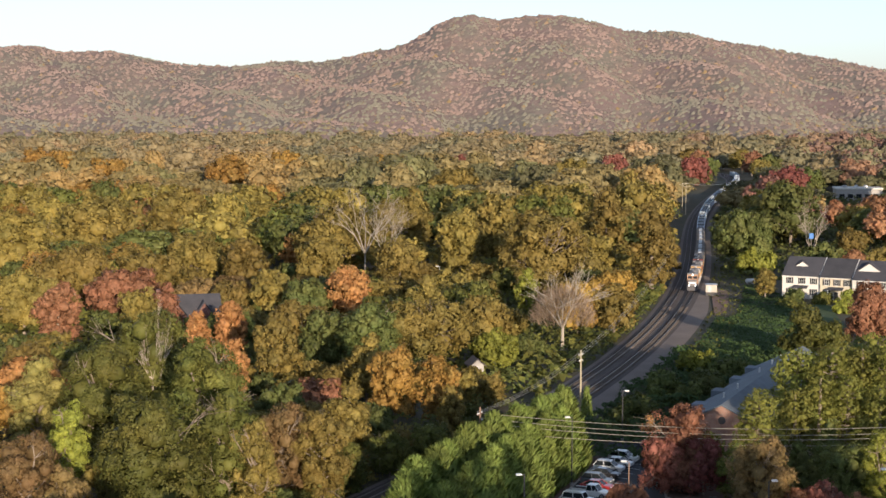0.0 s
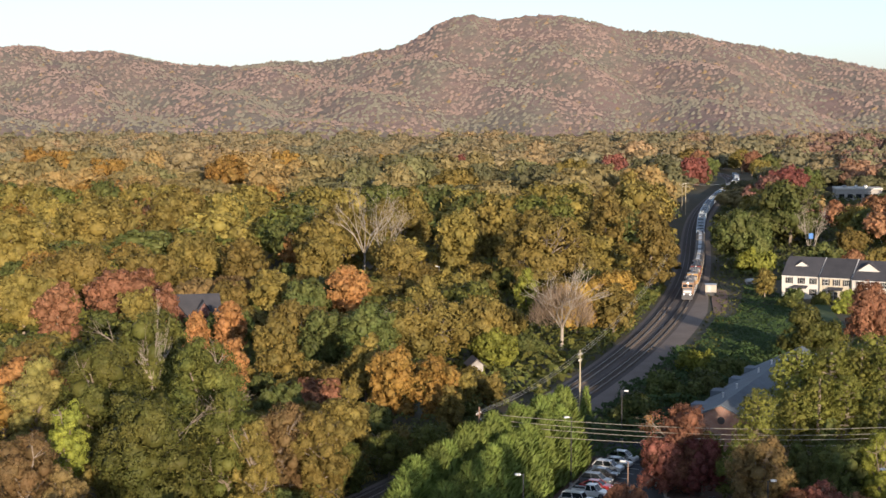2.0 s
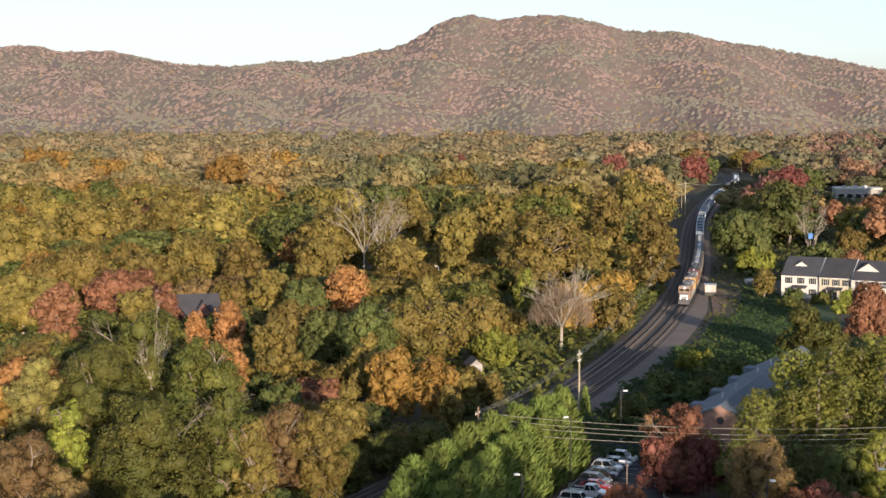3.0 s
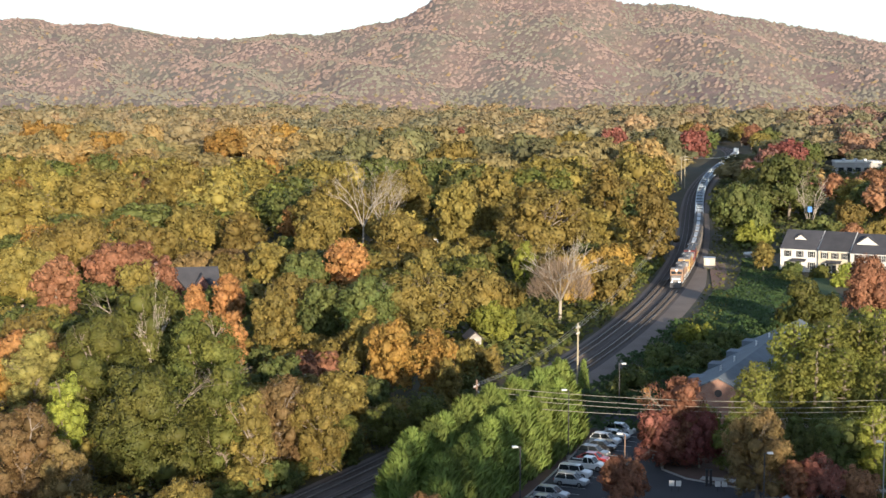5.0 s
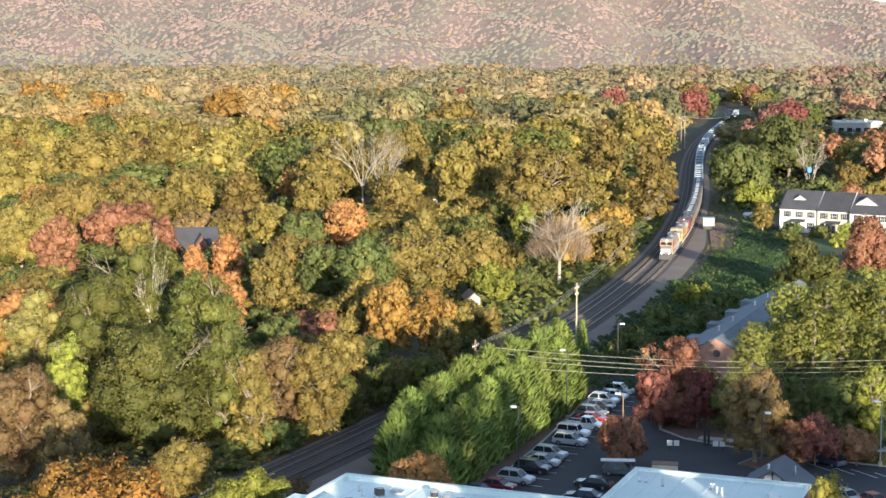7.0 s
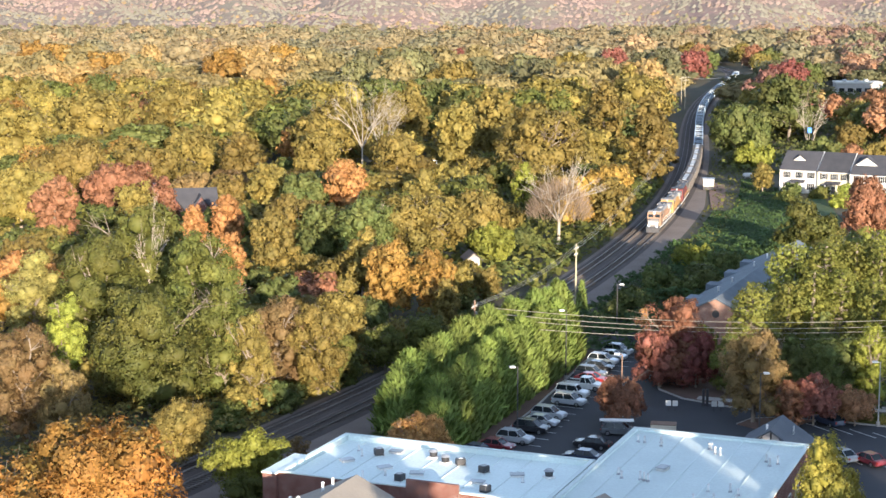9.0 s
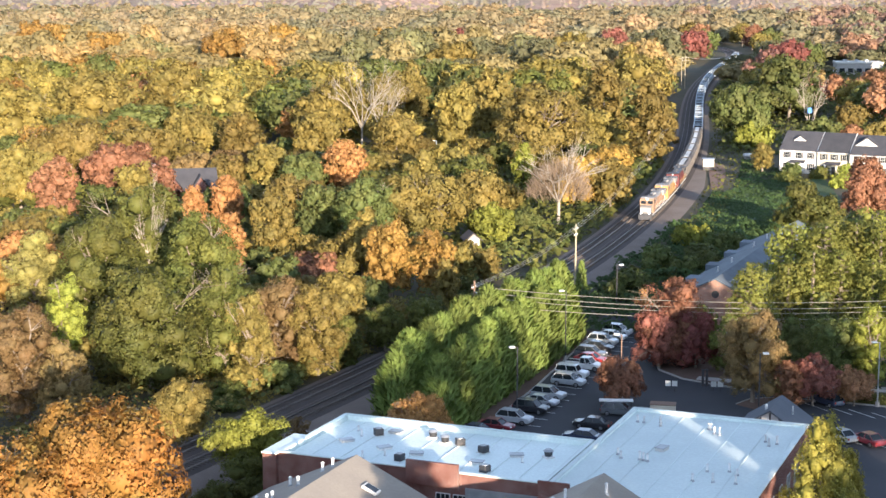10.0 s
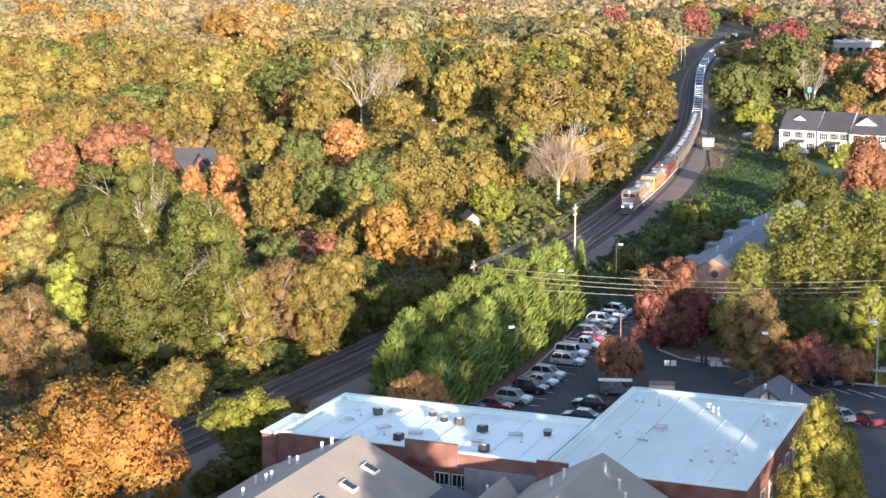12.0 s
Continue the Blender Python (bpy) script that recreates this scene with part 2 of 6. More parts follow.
def brick_material(name, colour, second, mortar):
    m, nt, p = nodes_of(name)
    c = nt.nodes.new("ShaderNodeTexCoord")
    mp = nt.nodes.new("ShaderNodeMapping")
    mp.inputs["Rotation"].default_value = (radians(90), 0, 0)
    nt.links.new(c.outputs["Object"], mp.inputs["Vector"])
    br = nt.nodes.new("ShaderNodeTexBrick")
    br.inputs["Color1"].default_value, br.inputs["Color2"].default_value, br.inputs["Mortar"].default_value = (*colour, 1), (*second, 1), (*mortar, 1)
    br.inputs["Scale"].default_value = 1.0
    br.inputs["Brick Width"].default_value, br.inputs["Row Height"].default_value, br.inputs["Mortar Size"].default_value = 0.215, 0.075, 0.008
    nt.links.new(mp.outputs[0], br.inputs["Vector"])
    stain = ramp(nt, noise_at(nt, 0.6, 5), 0.35, 0.7)
    out = mixed(nt, br.outputs["Color"], tuple(v * 0.6 for v in colour), stain)
    nt.links.new(out, p.inputs["Base Color"])
    p.inputs["Roughness"].default_value = 0.9
    return m


BRICK = brick_material("red brick", (0.225, 0.078, 0.055), (0.175, 0.062, 0.046), (0.36, 0.31, 0.27))
PINK_BRICK = brick_material("salmon brick", (0.50, 0.27, 0.19), (0.44, 0.23, 0.16), (0.45, 0.38, 0.32))


def glass_material():
    m, nt, p = nodes_of("window glass")
    p.inputs["Base Color"].default_value = (0.02, 0.025, 0.03, 1)
    p.inputs["Roughness"].default_value = 0.12
    p.inputs["Specular IOR Level"].default_value = 0.35
    return m


GLASS = glass_material()


def glow_material(name, colour, strength):
    m, nt, p = nodes_of(name)
    p.inputs["Emission Color"].default_value = (*colour, 1)
    p.inputs["Emission Strength"].default_value = strength
    return m


HEADLIGHT = glow_material("lit headlight", (1.0, 0.93, 0.8), 3.5)


def car_paint(name, colour):
    m, nt, p = nodes_of(name)
    dust = ramp(nt, noise_at(nt, 2.5, 4), 0.4, 0.75)
    c = mixed(nt, colour, tuple(0.8 * v + 0.03 for v in colour), dust)
    nt.links.new(c, p.inputs["Base Color"])
    p.inputs["Roughness"].default_value = 0.35
    p.inputs["Coat Weight"].default_value = 0.6
    return m


PAINTS = {n: car_paint(n + " car paint", c) for n, c in {
    "white": (0.75, 0.75, 0.74), "silver": (0.42, 0.44, 0.46), "black": (0.018, 0.018, 0.022), "red": (0.42, 0.03, 0.03),
    "grey": (0.13, 0.14, 0.15), "navy": (0.03, 0.045, 0.09), "maroon": (0.20, 0.02, 0.03)}.items()}


# building blocks
def link_mesh(name, me, material, parent=None, label=""):
    ob = new(name, me)
    if material is not None and not me.materials:
        me.materials.append(material)
    if parent is not None:
        ob.parent = parent
    return tagged(ob, label)


def part(name, bm, material, parent=None, label="", smooth=False):
    """One mesh object from a bmesh, under a thing or a part."""
    me = bpy.data.meshes.new(name)
    bm.normal_update()
    bm.to_mesh(me)
    bm.free()
    if smooth:
        for f in me.polygons:
            f.use_smooth = True
    return link_mesh(name, me, material, parent, label)


def thing(name, m, label, category, group="", kind=""):
    ob = new(name)
    ob.empty_display_size = 0.2
    ob.matrix_basis = m
    return tagged(ob, label, category, group, kind)


def add_box(bm, lo, hi, bevel=0.0):
    c = [(a + b) / 2 for a, b in zip(lo, hi)]
    s = [abs(b - a) for a, b in zip(lo, hi)]
    made = bmesh.ops.create_cube(bm, size=1, matrix=Matrix.Translation(c) @ Matrix.Diagonal((*s, 1)))
    if bevel:
        edges = {e for v in made["verts"] for e in v.link_edges}
        bmesh.ops.bevel(bm, geom=list(edges), offset=bevel, segments=1, affect="EDGES")
    return bm


def box(lo, hi, bevel=0.0):
    return add_box(bmesh.new(), lo, hi, bevel)


def add_tube(bm, a, b, r0, r1=None, seg=6):
    """A tapered round bar from a to b."""
    a, b = Vector(a), Vector(b)
    r1 = r0 if r1 is None else r1
    d = b - a
    turn = d.to_track_quat("Z", "Y").to_matrix().to_4x4()
    bmesh.ops.create_cone(bm, cap_ends=True, segments=seg, radius1=r0, radius2=max(r1, 0.001), depth=d.length,
                          matrix=Matrix.Translation((a + b) / 2) @ turn)
    return bm


def tube(a, b, r0, r1=None, seg=8):
    return add_tube(bmesh.new(), a, b, r0, r1, seg)


def prism(outline, axis, lo, hi):
    """Extrude a closed outline of 2D points along an axis ('x' or 'y') from lo to hi; the second 2D number is z."""
    bm = bmesh.new()
    put = (lambda u, v, w: (w, u, v)) if axis == "x" else (lambda u, v, w: (u, w, v))
    ends = [[bm.verts.new(put(u, v, w)) for u, v in outline] for w in (lo, hi)]
    n = len(outline)
    bm.faces.new(ends[0][::-1])
    bm.faces.new(ends[1])
    for i in range(n):
        j = (i + 1) % n
        bm.faces.new((ends[0][i], ends[0][j], ends[1][j], ends[1][i]))
    bmesh.ops.recalc_face_normals(bm, faces=bm.faces[:])
    return bm


def array_mesh(name, verts, tris, quads, normals=None):
    """A mesh from numpy arrays of corners, triangles and quads; normals, where given, soften the shading."""
    me = bpy.data.meshes.new(name)
    tris, quads = np.asarray(tris, np.int32).reshape(-1, 3), np.asarray(quads, np.int32).reshape(-1, 4)
    me.vertices.add(len(verts))
    me.vertices.foreach_set("co", np.asarray(verts, np.float32).ravel())
    me.loops.add(tris.size + quads.size)
    me.loops.foreach_set("vertex_index", np.concatenate([tris.ravel(), quads.ravel()]))
    me.polygons.add(len(tris) + len(quads))
    starts = np.concatenate([np.arange(len(tris)) * 3, tris.size + np.arange(len(quads)) * 4])
    me.polygons.foreach_set("loop_start", starts.astype(np.int32))
    me.update(calc_edges=True)
    if normals is not None:
        me.polygons.foreach_set("use_smooth", np.ones(len(me.polygons), bool))
        me.normals_split_custom_set_from_vertices(np.asarray(normals, np.float32))
    return me


# the lie of the land
RIDGE = [(-900, 112), (-664, 127), (-622, 131), (-580, 117), (-512, 123), (-444, 108), (-385, 100), (-325, 97), (-258, 105), (-190, 105),
         (-139, 113), (-71, 127), (-37, 143), (-3, 165), (39, 177), (81, 166), (98, 170), (149, 175), (183, 173), (234, 161),
         (268, 151), (353, 149), (437, 132), (522, 119), (607, 103), (664, 92), (950, 50), (1600, 30)]
RX, RZ = np.array(RIDGE, float).T
# worn smooth between the marked heights
SX = np.arange(-1300, 1700, 5.0)
SZ = np.convolve(np.pad(np.interp(SX, RX, RZ), 5, "edge"), np.hanning(11) / np.hanning(11).sum(), "valid")


def land(x, y):
    """Height of the ground: a plain, then a wooded mountain ridge to the north."""
    x, y = np.asarray(x, float), np.asarray(y, float)
    spur = 60 * np.sin(x / 83.0 + 0.7) + 38 * np.sin(x / 37.0 + 2.0) + 16 * np.sin(x / 17.0)
    crest = np.interp(x, SX, SZ) + 1.5 * np.sin(x / 7.0) * np.sin(x / 11.3)
    up = np.clip((y - 1720 - 0.9 * spur) / (2500 - 1720 - 0.9 * spur), 0, 1)
    down = np.clip((4300 - y) / 1700, 0, 1)
    rise = np.where(y < 2500, up ** 1.15, np.minimum(1, down * down * (3 - 2 * down) * 1.05))
    gully = 13.0 * np.sin(x / 29.0 + y / 120.0) * np.sin(y / 95.0 + x / 210.0) * np.clip(up * (1 - up) * 4, 0, 1)
    return crest * rise + gully


def track_x(y, side=0.0):
    """The line of the railway: x of the eastern track at y; side moves it sideways (positive: east)."""
    u = (np.asarray(y, float) - 500) / 400
    c = (-7.055, -2.421, 45.057, -33.044, 69.897, 75.855)
    x = ((((c[0] * u + c[1]) * u + c[2]) * u + c[3]) * u + c[4]) * u + c[5]
    if np.any(side):
        d = (((5 * c[0] * u + 4 * c[1]) * u + 3 * c[2]) * u + 2 * c[3]) * u + c[4]
        x = x + side * np.sqrt(1 + (d / 400) ** 2)
    return x


def ground_sheet():
    xs = np.concatenate([np.arange(-4800, -900, 150), np.arange(-900, 900, 22), np.arange(900, 4801, 150)])
    ys = np.concatenate([np.arange(-1500, 1600, 60), np.arange(1600, 2700, 18), np.arange(2700, 4950, 75)])
    gx, gy = np.meshgrid(xs, ys)
    v = np.stack([gx, gy, land(gx, gy) - 0.12], -1).reshape(-1, 3)
    n, i = len(xs), np.arange((len(ys) - 1) * (len(xs)))
    i = i[i % n < n - 1]
    ob = link_mesh("ground", array_mesh("ground", v, [], np.stack([i, i + 1, i + n + 1, i + n], -1)), SOIL)
    return tagged(ob, "leaf-littered ground of woods and a mountain ridge", "ground", kind="structure")


ground_sheet()


def ribbon(name, material, ys, left, right, z, label, category):
    """A strip along the railway between two side offsets."""
    a = np.stack([track_x(ys, left), ys, np.full(len(ys), z)], -1)
    b = np.stack([track_x(ys, right), ys, np.full(len(ys), z)], -1)
    c, d = a.copy(), b.copy()
    c[:, 0] -= 1.2
    d[:, 0] += 1.2
    c[:, 2] = d[:, 2] = -0.3
    n = len(ys)
    v = np.concatenate([c, a, b, d])
    i = np.arange(n - 1)
    q = np.concatenate([np.stack([i + k * n, i + 1 + k * n, i + 1 + (k + 1) * n, i + (k + 1) * n], -1)[:, ::-1] for k in range(3)])
    return tagged(link_mesh(name, array_mesh(name, v, [], q), material), label, category, kind="structure")


LINE = np.arange(60, 1260, 4.0)
ribbon("trackbed", BALLAST, LINE, -6.8, np.interp(LINE, [410, 470], [6.0, 3.2]), 0.02, "pale gravel shoulder of a double railway", "trackbed")
for off in (-4.2, 0.0):
    ribbon("ballast", CINDER, LINE, off - 1.75, off + 1.75, 0.14, "dark oily ballast under a railway track", "ballast")


def rails():
    for off in (-4.2, 0.0):
        for g in (-0.75, 0.75):
            a, b = track_x(LINE, off + g - 0.04), track_x(LINE, off + g + 0.04)
            lo, hi = np.full(len(LINE), 0.2), np.full(len(LINE), 0.38)
            v = np.concatenate([np.stack(p, -1) for p in ((a, LINE, lo), (a, LINE, hi), (b, LINE, hi), (b, LINE, lo))])
            n, i = len(LINE), np.arange(len(LINE) - 1)
            q = np.concatenate([np.stack([i + k * n, i + 1 + k * n, i + 1 + (k + 1) * n, i + (k + 1) * n], -1)[:, ::-1] for k in range(3)])
            tagged(link_mesh("rail", array_mesh("rail", v, [], q), RAIL), "polished steel rail on wooden ties", "rail", "rails", "structure")


rails()


def ties():
    """Wooden ties under both tracks, one joined mesh of real blocks."""
    corner = np.array([(x, y, z) for z in (0, 1) for y in (0, 1) for x in (0, 1)], float)
    face = np.array([(4, 5, 7, 6), (0, 1, 5, 4), (1, 3, 7, 5), (3, 2, 6, 7), (2, 0, 4, 6)])
    vs, fs = [], []
    for off in (-4.2, 0.0):
        for k, y in enumerate(np.arange(120, 420, 0.6)):
            c = corner * (2.6, 0.23, 0.16) - (1.3, 0.11, 0)
            ang = math.atan((track_x(y + 1) - track_x(y)))
            x, yy = c[:, 0].copy(), c[:, 1].copy()
            c[:, 0], c[:, 1] = x * math.cos(ang) + yy * math.sin(ang) + track_x(y, off), -x * math.sin(ang) + yy * math.cos(ang) + y
            c[:, 2] += 0.06
            fs.append(face + 8 * len(vs))
            vs.append(c)
    ob = link_mesh("ties", array_mesh("ties", np.concatenate(vs), [], np.concatenate(fs)), TIE)
    tagged(ob, "weathered dark wooden railway ties in gravel", "ties", kind="stuff")


ties()


# trees
def ico_arrays():
    bm = bmesh.new()
    bmesh.ops.create_icosphere(bm, subdivisions=1, radius=1)
    v = np.array([p.co[:] for p in bm.verts])
    bm.verts.ensure_lookup_table()
    f = np.array([[p.index for p in q.verts] for q in bm.faces])
    bm.free()
    return v, f


ICO_V, ICO_F = ico_arrays()
OCT_V = np.array([(1, 0, 0), (0, 1, 0), (-1, 0, 0), (0, -1, 0), (0, 0, 1), (0, 0, -1)], float)
OCT_F = np.array([(0, 1, 4), (1, 2, 4), (2, 3, 4), (3, 0, 4), (1, 0, 5), (2, 1, 5), (3, 2, 5), (0, 3, 5)])


def unit(v):
    return v / np.maximum(np.linalg.norm(v, axis=-1, keepdims=True), 1e-9)


def leaf_quads(rng, at, out, size, length=1.3, fold=0.25):
    """Small bent leaf clumps at points, facing roughly outwards."""
    n = len(at)
    t = unit(np.cross(out, rng.normal(size=(n, 3))))
    b = np.cross(out, t)
    s = (size * rng.uniform(0.6, 1.35, n))[:, None]
    k = rng.uniform(0.55, 1.2, (n, 4, 1))
    mid = out * s * fold
    q = np.stack([at - t * s * length * k[:, 0] * 0.5, at - b * s * 0.5 * k[:, 1] + mid, at + t * s * length * k[:, 2] * 0.5, at + b * s * 0.5 * k[:, 3] + mid], 1)
    return q.reshape(-1, 3), np.arange(4 * n).reshape(-1, 4)


def leaf_tris(rng, at, out, size):
    """Small three-cornered leaf clumps at points, facing roughly outwards."""
    n = len(at)
    t = unit(np.cross(out, rng.normal(size=(n, 3))))
    b = np.cross(out, t)
    s = (size * rng.uniform(0.6, 1.4, n))[:, None]
    k = rng.uniform(0.55, 1.15, (n, 3, 1))
    p = np.stack([at + t * s * 0.8 * k[:, 0], at - t * s * 0.45 + b * s * 0.6 * k[:, 1], at - t * s * 0.45 - b * s * 0.6 * k[:, 2]], 1)
    return p.reshape(-1, 3), np.arange(3 * n).reshape(-1, 3)


def lobes_of(rng, shape, r, h):
    """Centres and radii of the leafy masses that make up a crown, and how full of leaf each one is."""
    a = h / r
    if shape == "pine":
        count = int(16 + 6 * a)
        z = np.linspace(0.36, 0.93, count)
        ang = np.arange(count) * 2.4 + rng.uniform(0, 1.0, count)
        wide = r * np.clip(1.15 - 0.8 * np.abs(z - 0.60) / 0.33, 0.2, 0.78) * rng.uniform(0.6, 1.0, count)
        c = np.stack([np.cos(ang) * wide, np.sin(ang) * wide, z * h], -1)
        return c, r * rng.uniform(0.30, 0.50, count), np.ones(count)
    if shape == "cone":
        count = 60
        z = np.linspace(0.05, 0.90, count)
        ang = np.arange(count) * 2.4 + rng.uniform(0, 0.8, count)
        wide = r * np.minimum(1, 0.6 + 2.0 * z) * (1 - z) ** 0.82
        c = np.stack([np.cos(ang) * wide * 0.78, np.sin(ang) * wide * 0.74, z * h], -1)
        return c, r * (0.34 - 0.18 * z) * rng.uniform(0.8, 1.25, count), np.ones(count)
    if shape in ("shrub", "dome"):
        count = 14 if shape == "shrub" else 24
        d = unit(rng.normal(size=(count, 3)))
        d[:, 2] = np.abs(d[:, 2])
        c = d * rng.uniform(0.45, 0.68, (count, 1)) * (r, r, h * 0.62)
        rad = min(r, h) * rng.uniform(0.26, 0.44, count)
        c[:, 2] += 0.05 * h
        c[:, 2] *= h / (c[:, 2] + rad * 0.95).max()
        return c, rad, np.ones(count)
    count = int(14 + 5 * a)
    k = np.arange(count) + 0.5
    up = 1 - 1.76 * k / count
    ang = k * 2.39996 + rng.uniform(0, 6.28)
    flat = np.sqrt(np.maximum(0, 1 - up * up))
    d = np.stack([np.cos(ang) * flat, np.sin(ang) * flat, up], -1) + rng.normal(0, 0.16, (count, 3))
    c = d * rng.uniform(0.45, 0.74, (count, 1)) * (r, r, 0.46 * h) + (0, 0, 0.54 * h)
    if a > 1.9:
        # tall crowns are leafy far down
        c[:, 2] = h * (0.50 + 0.46 * d[:, 2] * rng.uniform(0.8, 1.0, count))
    rad = r * rng.uniform(0.28, 0.46, count)
    c[:, 2] = np.maximum(c[:, 2], 0.05 * h + rad)
    c[:, 2] *= h / (c[:, 2] + rad * 1.05).max()
    c[:, :2] *= 1.08 * r / (np.hypot(c[:, 0], c[:, 1]) + rad).max()
    # some limbs have lost much of their leaf
    full = np.where(rng.uniform(0, 1, count) < 0.10, 0.25, rng.uniform(0.75, 1.2, count))
    return c, rad, full


def crown_arrays(shape, leaves, size, seed, r=6.0, h=14.0, core=0.58, lowest=-0.7):
    """A crown: masses of leaf, each with its own billows, and leaf clumps over those."""
    rng = np.random.default_rng(seed)
    if shape == "hedge":
        n = leaves
        z = rng.uniform(0, 1, n) ** 0.85
        ang = rng.uniform(0, 6.283, n)
        lump = 1 + 0.16 * np.sin(4 * ang + 7 * z) * np.sin(13 * z + 3 * ang) + rng.normal(0, 0.13, n)
        rad = r * (1 - z) ** 0.62 * lump * np.clip(0.8 + 2.0 * z, 0, 1)
        at = np.stack([np.cos(ang) * rad, np.sin(ang) * rad, 0.02 * h + z * h * 0.92], -1)
        side = np.stack([np.cos(ang), np.sin(ang), np.full(n, 0.3)], -1)
        out = unit(side + rng.normal(0, 0.55, (n, 3)))
        # sprays point up and out
        t = unit(np.stack([np.cos(ang) * 0.55, np.sin(ang) * 0.55, np.full(n, 0.9)], -1) + rng.normal(0, 0.30, (n, 3)))
        b = unit(np.cross(out, t))
        s = (size * rng.uniform(0.5, 1.5, n))[:, None]
        q = np.stack([at - t * s * 0.5 + b * s * 0.34, at - t * s * 0.5 - b * s * 0.34, at + t * s * 1.6], 1).reshape(-1, 3)
        zc, ac = np.linspace(0.02, 0.95, 7), np.arange(10) * 0.6283
        rc = r * 0.74 * (1 - zc) ** 0.62 * np.clip(0.8 + 2.0 * zc, 0, 1)
        cv = np.stack([np.cos(ac)[None] * rc[:, None], np.sin(ac)[None] * rc[:, None], np.repeat(zc[:, None] * h, 10, 1)], -1).reshape(-1, 3)
        i = np.arange(60)
        cq = np.stack([i, (i // 10) * 10 + (i + 1) % 10, (i // 10) * 10 + (i + 1) % 10 + 10, i + 10], -1)
        soft = np.concatenate([unit(cv * (1, 1, 0) + (0, 0, 1.0)), np.repeat(unit(0.8 * out + 0.2 * side), 3, 0)])
        return np.concatenate([cv, q]), len(cv) + np.arange(3 * n).reshape(-1, 3), cq, soft
    c, rad, full = lobes_of(rng, shape, r, h)
    m = len(c)
    tall = 1.7 if shape == "cone" else 0.7 if shape == "pine" else 0.95
    # billows on each mass
    k = 13
    e = unit(rng.normal(size=(m, k, 3)) + (0, 0, 0.25))
    bc = c[:, None] + e * (rad[:, None, None] * rng.uniform(0.62, 0.95, (m, k, 1))) * (1, 1, tall)
    br = rad[:, None] * rng.uniform(0.22, 0.44, (m, k))
    bc[:, 0], br[:, 0] = c, rad
    share = np.where(np.arange(k) == 0, 0.40, 1.0)
    w = (br ** 2 * full[:, None] * share).ravel()
    pick = rng.choice(m * k, size=int(leaves * 2.4), p=w / w.sum())
    big = pick % k == 0
    e1, bc, br = e.reshape(-1, 3)[pick], bc.reshape(-1, 3)[pick], br.ravel()[pick]
    d = unit(rng.normal(size=(len(pick), 3)) + np.where(big, 0.0, 0.7)[:, None] * e1)
    e1 = np.where(big[:, None], d, e1)
    at = bc + d * (br * rng.uniform(0.62, 1.12, len(pick)))[:, None] * (1, 1, tall) + rng.normal(0, 0.018 * r, (len(pick), 3))
    keep = d[:, 2] > lowest
    for j in range(m):
        inside = np.linalg.norm((at - c[j]) / (1, 1, tall), axis=-1) < 0.66 * rad[j]
        keep &= ~inside
    at, d, e1 = at[keep][:leaves], d[keep][:leaves], e1[keep][:leaves]
    out = unit(d + 0.3 * e1 + rng.normal(0, 0.40, d.shape))
    lv, lt = leaf_tris(rng, at, out, size)
    body = np.nonzero(full > 0.5)[0]
    mb = len(body)
    cv = (ICO_V[None] * (1 + rng.normal(0, 0.08, (mb, 12, 1))) * (rad[body] * core)[:, None, None] * (1, 1, tall) + c[body][:, None]).reshape(-1, 3)
    ct = (ICO_F[None] + 12 * np.arange(mb)[:, None, None]).reshape(-1, 3)
    # foliage shades softly, by the rounded mass that it belongs to
    soft = np.concatenate([np.tile(ICO_V, (mb, 1)), np.repeat(unit(0.55 * d + 0.15 * e1 + 0.45 * out), 3, 0)])
    return np.concatenate([cv, lv]), np.concatenate([ct, lt + len(cv)]), np.zeros((0, 4), int), soft


def add_limbs(bm, rng, base, tip, r0, r1, depth, spread=0.7):
    """A limb that forks again and again."""
    add_tube(bm, base, tip, r0, r1, 6 if depth > 1 else 4)
    if depth == 0:
        return
    for k in range(3 if depth > 1 else 4):
        d = (tip - base).normalized() + Vector(rng.normal(0, spread, 3))
        d.z = abs(d.z) * 0.8 + 0.1
        add_limbs(bm, rng, tip - (tip - base) * 0.25 * float(rng.uniform(0, 1)), tip + d.normalized() * (tip - base).length * float(rng.uniform(0.55, 0.85)), r1, r1 * 0.45, depth - 1, spread)


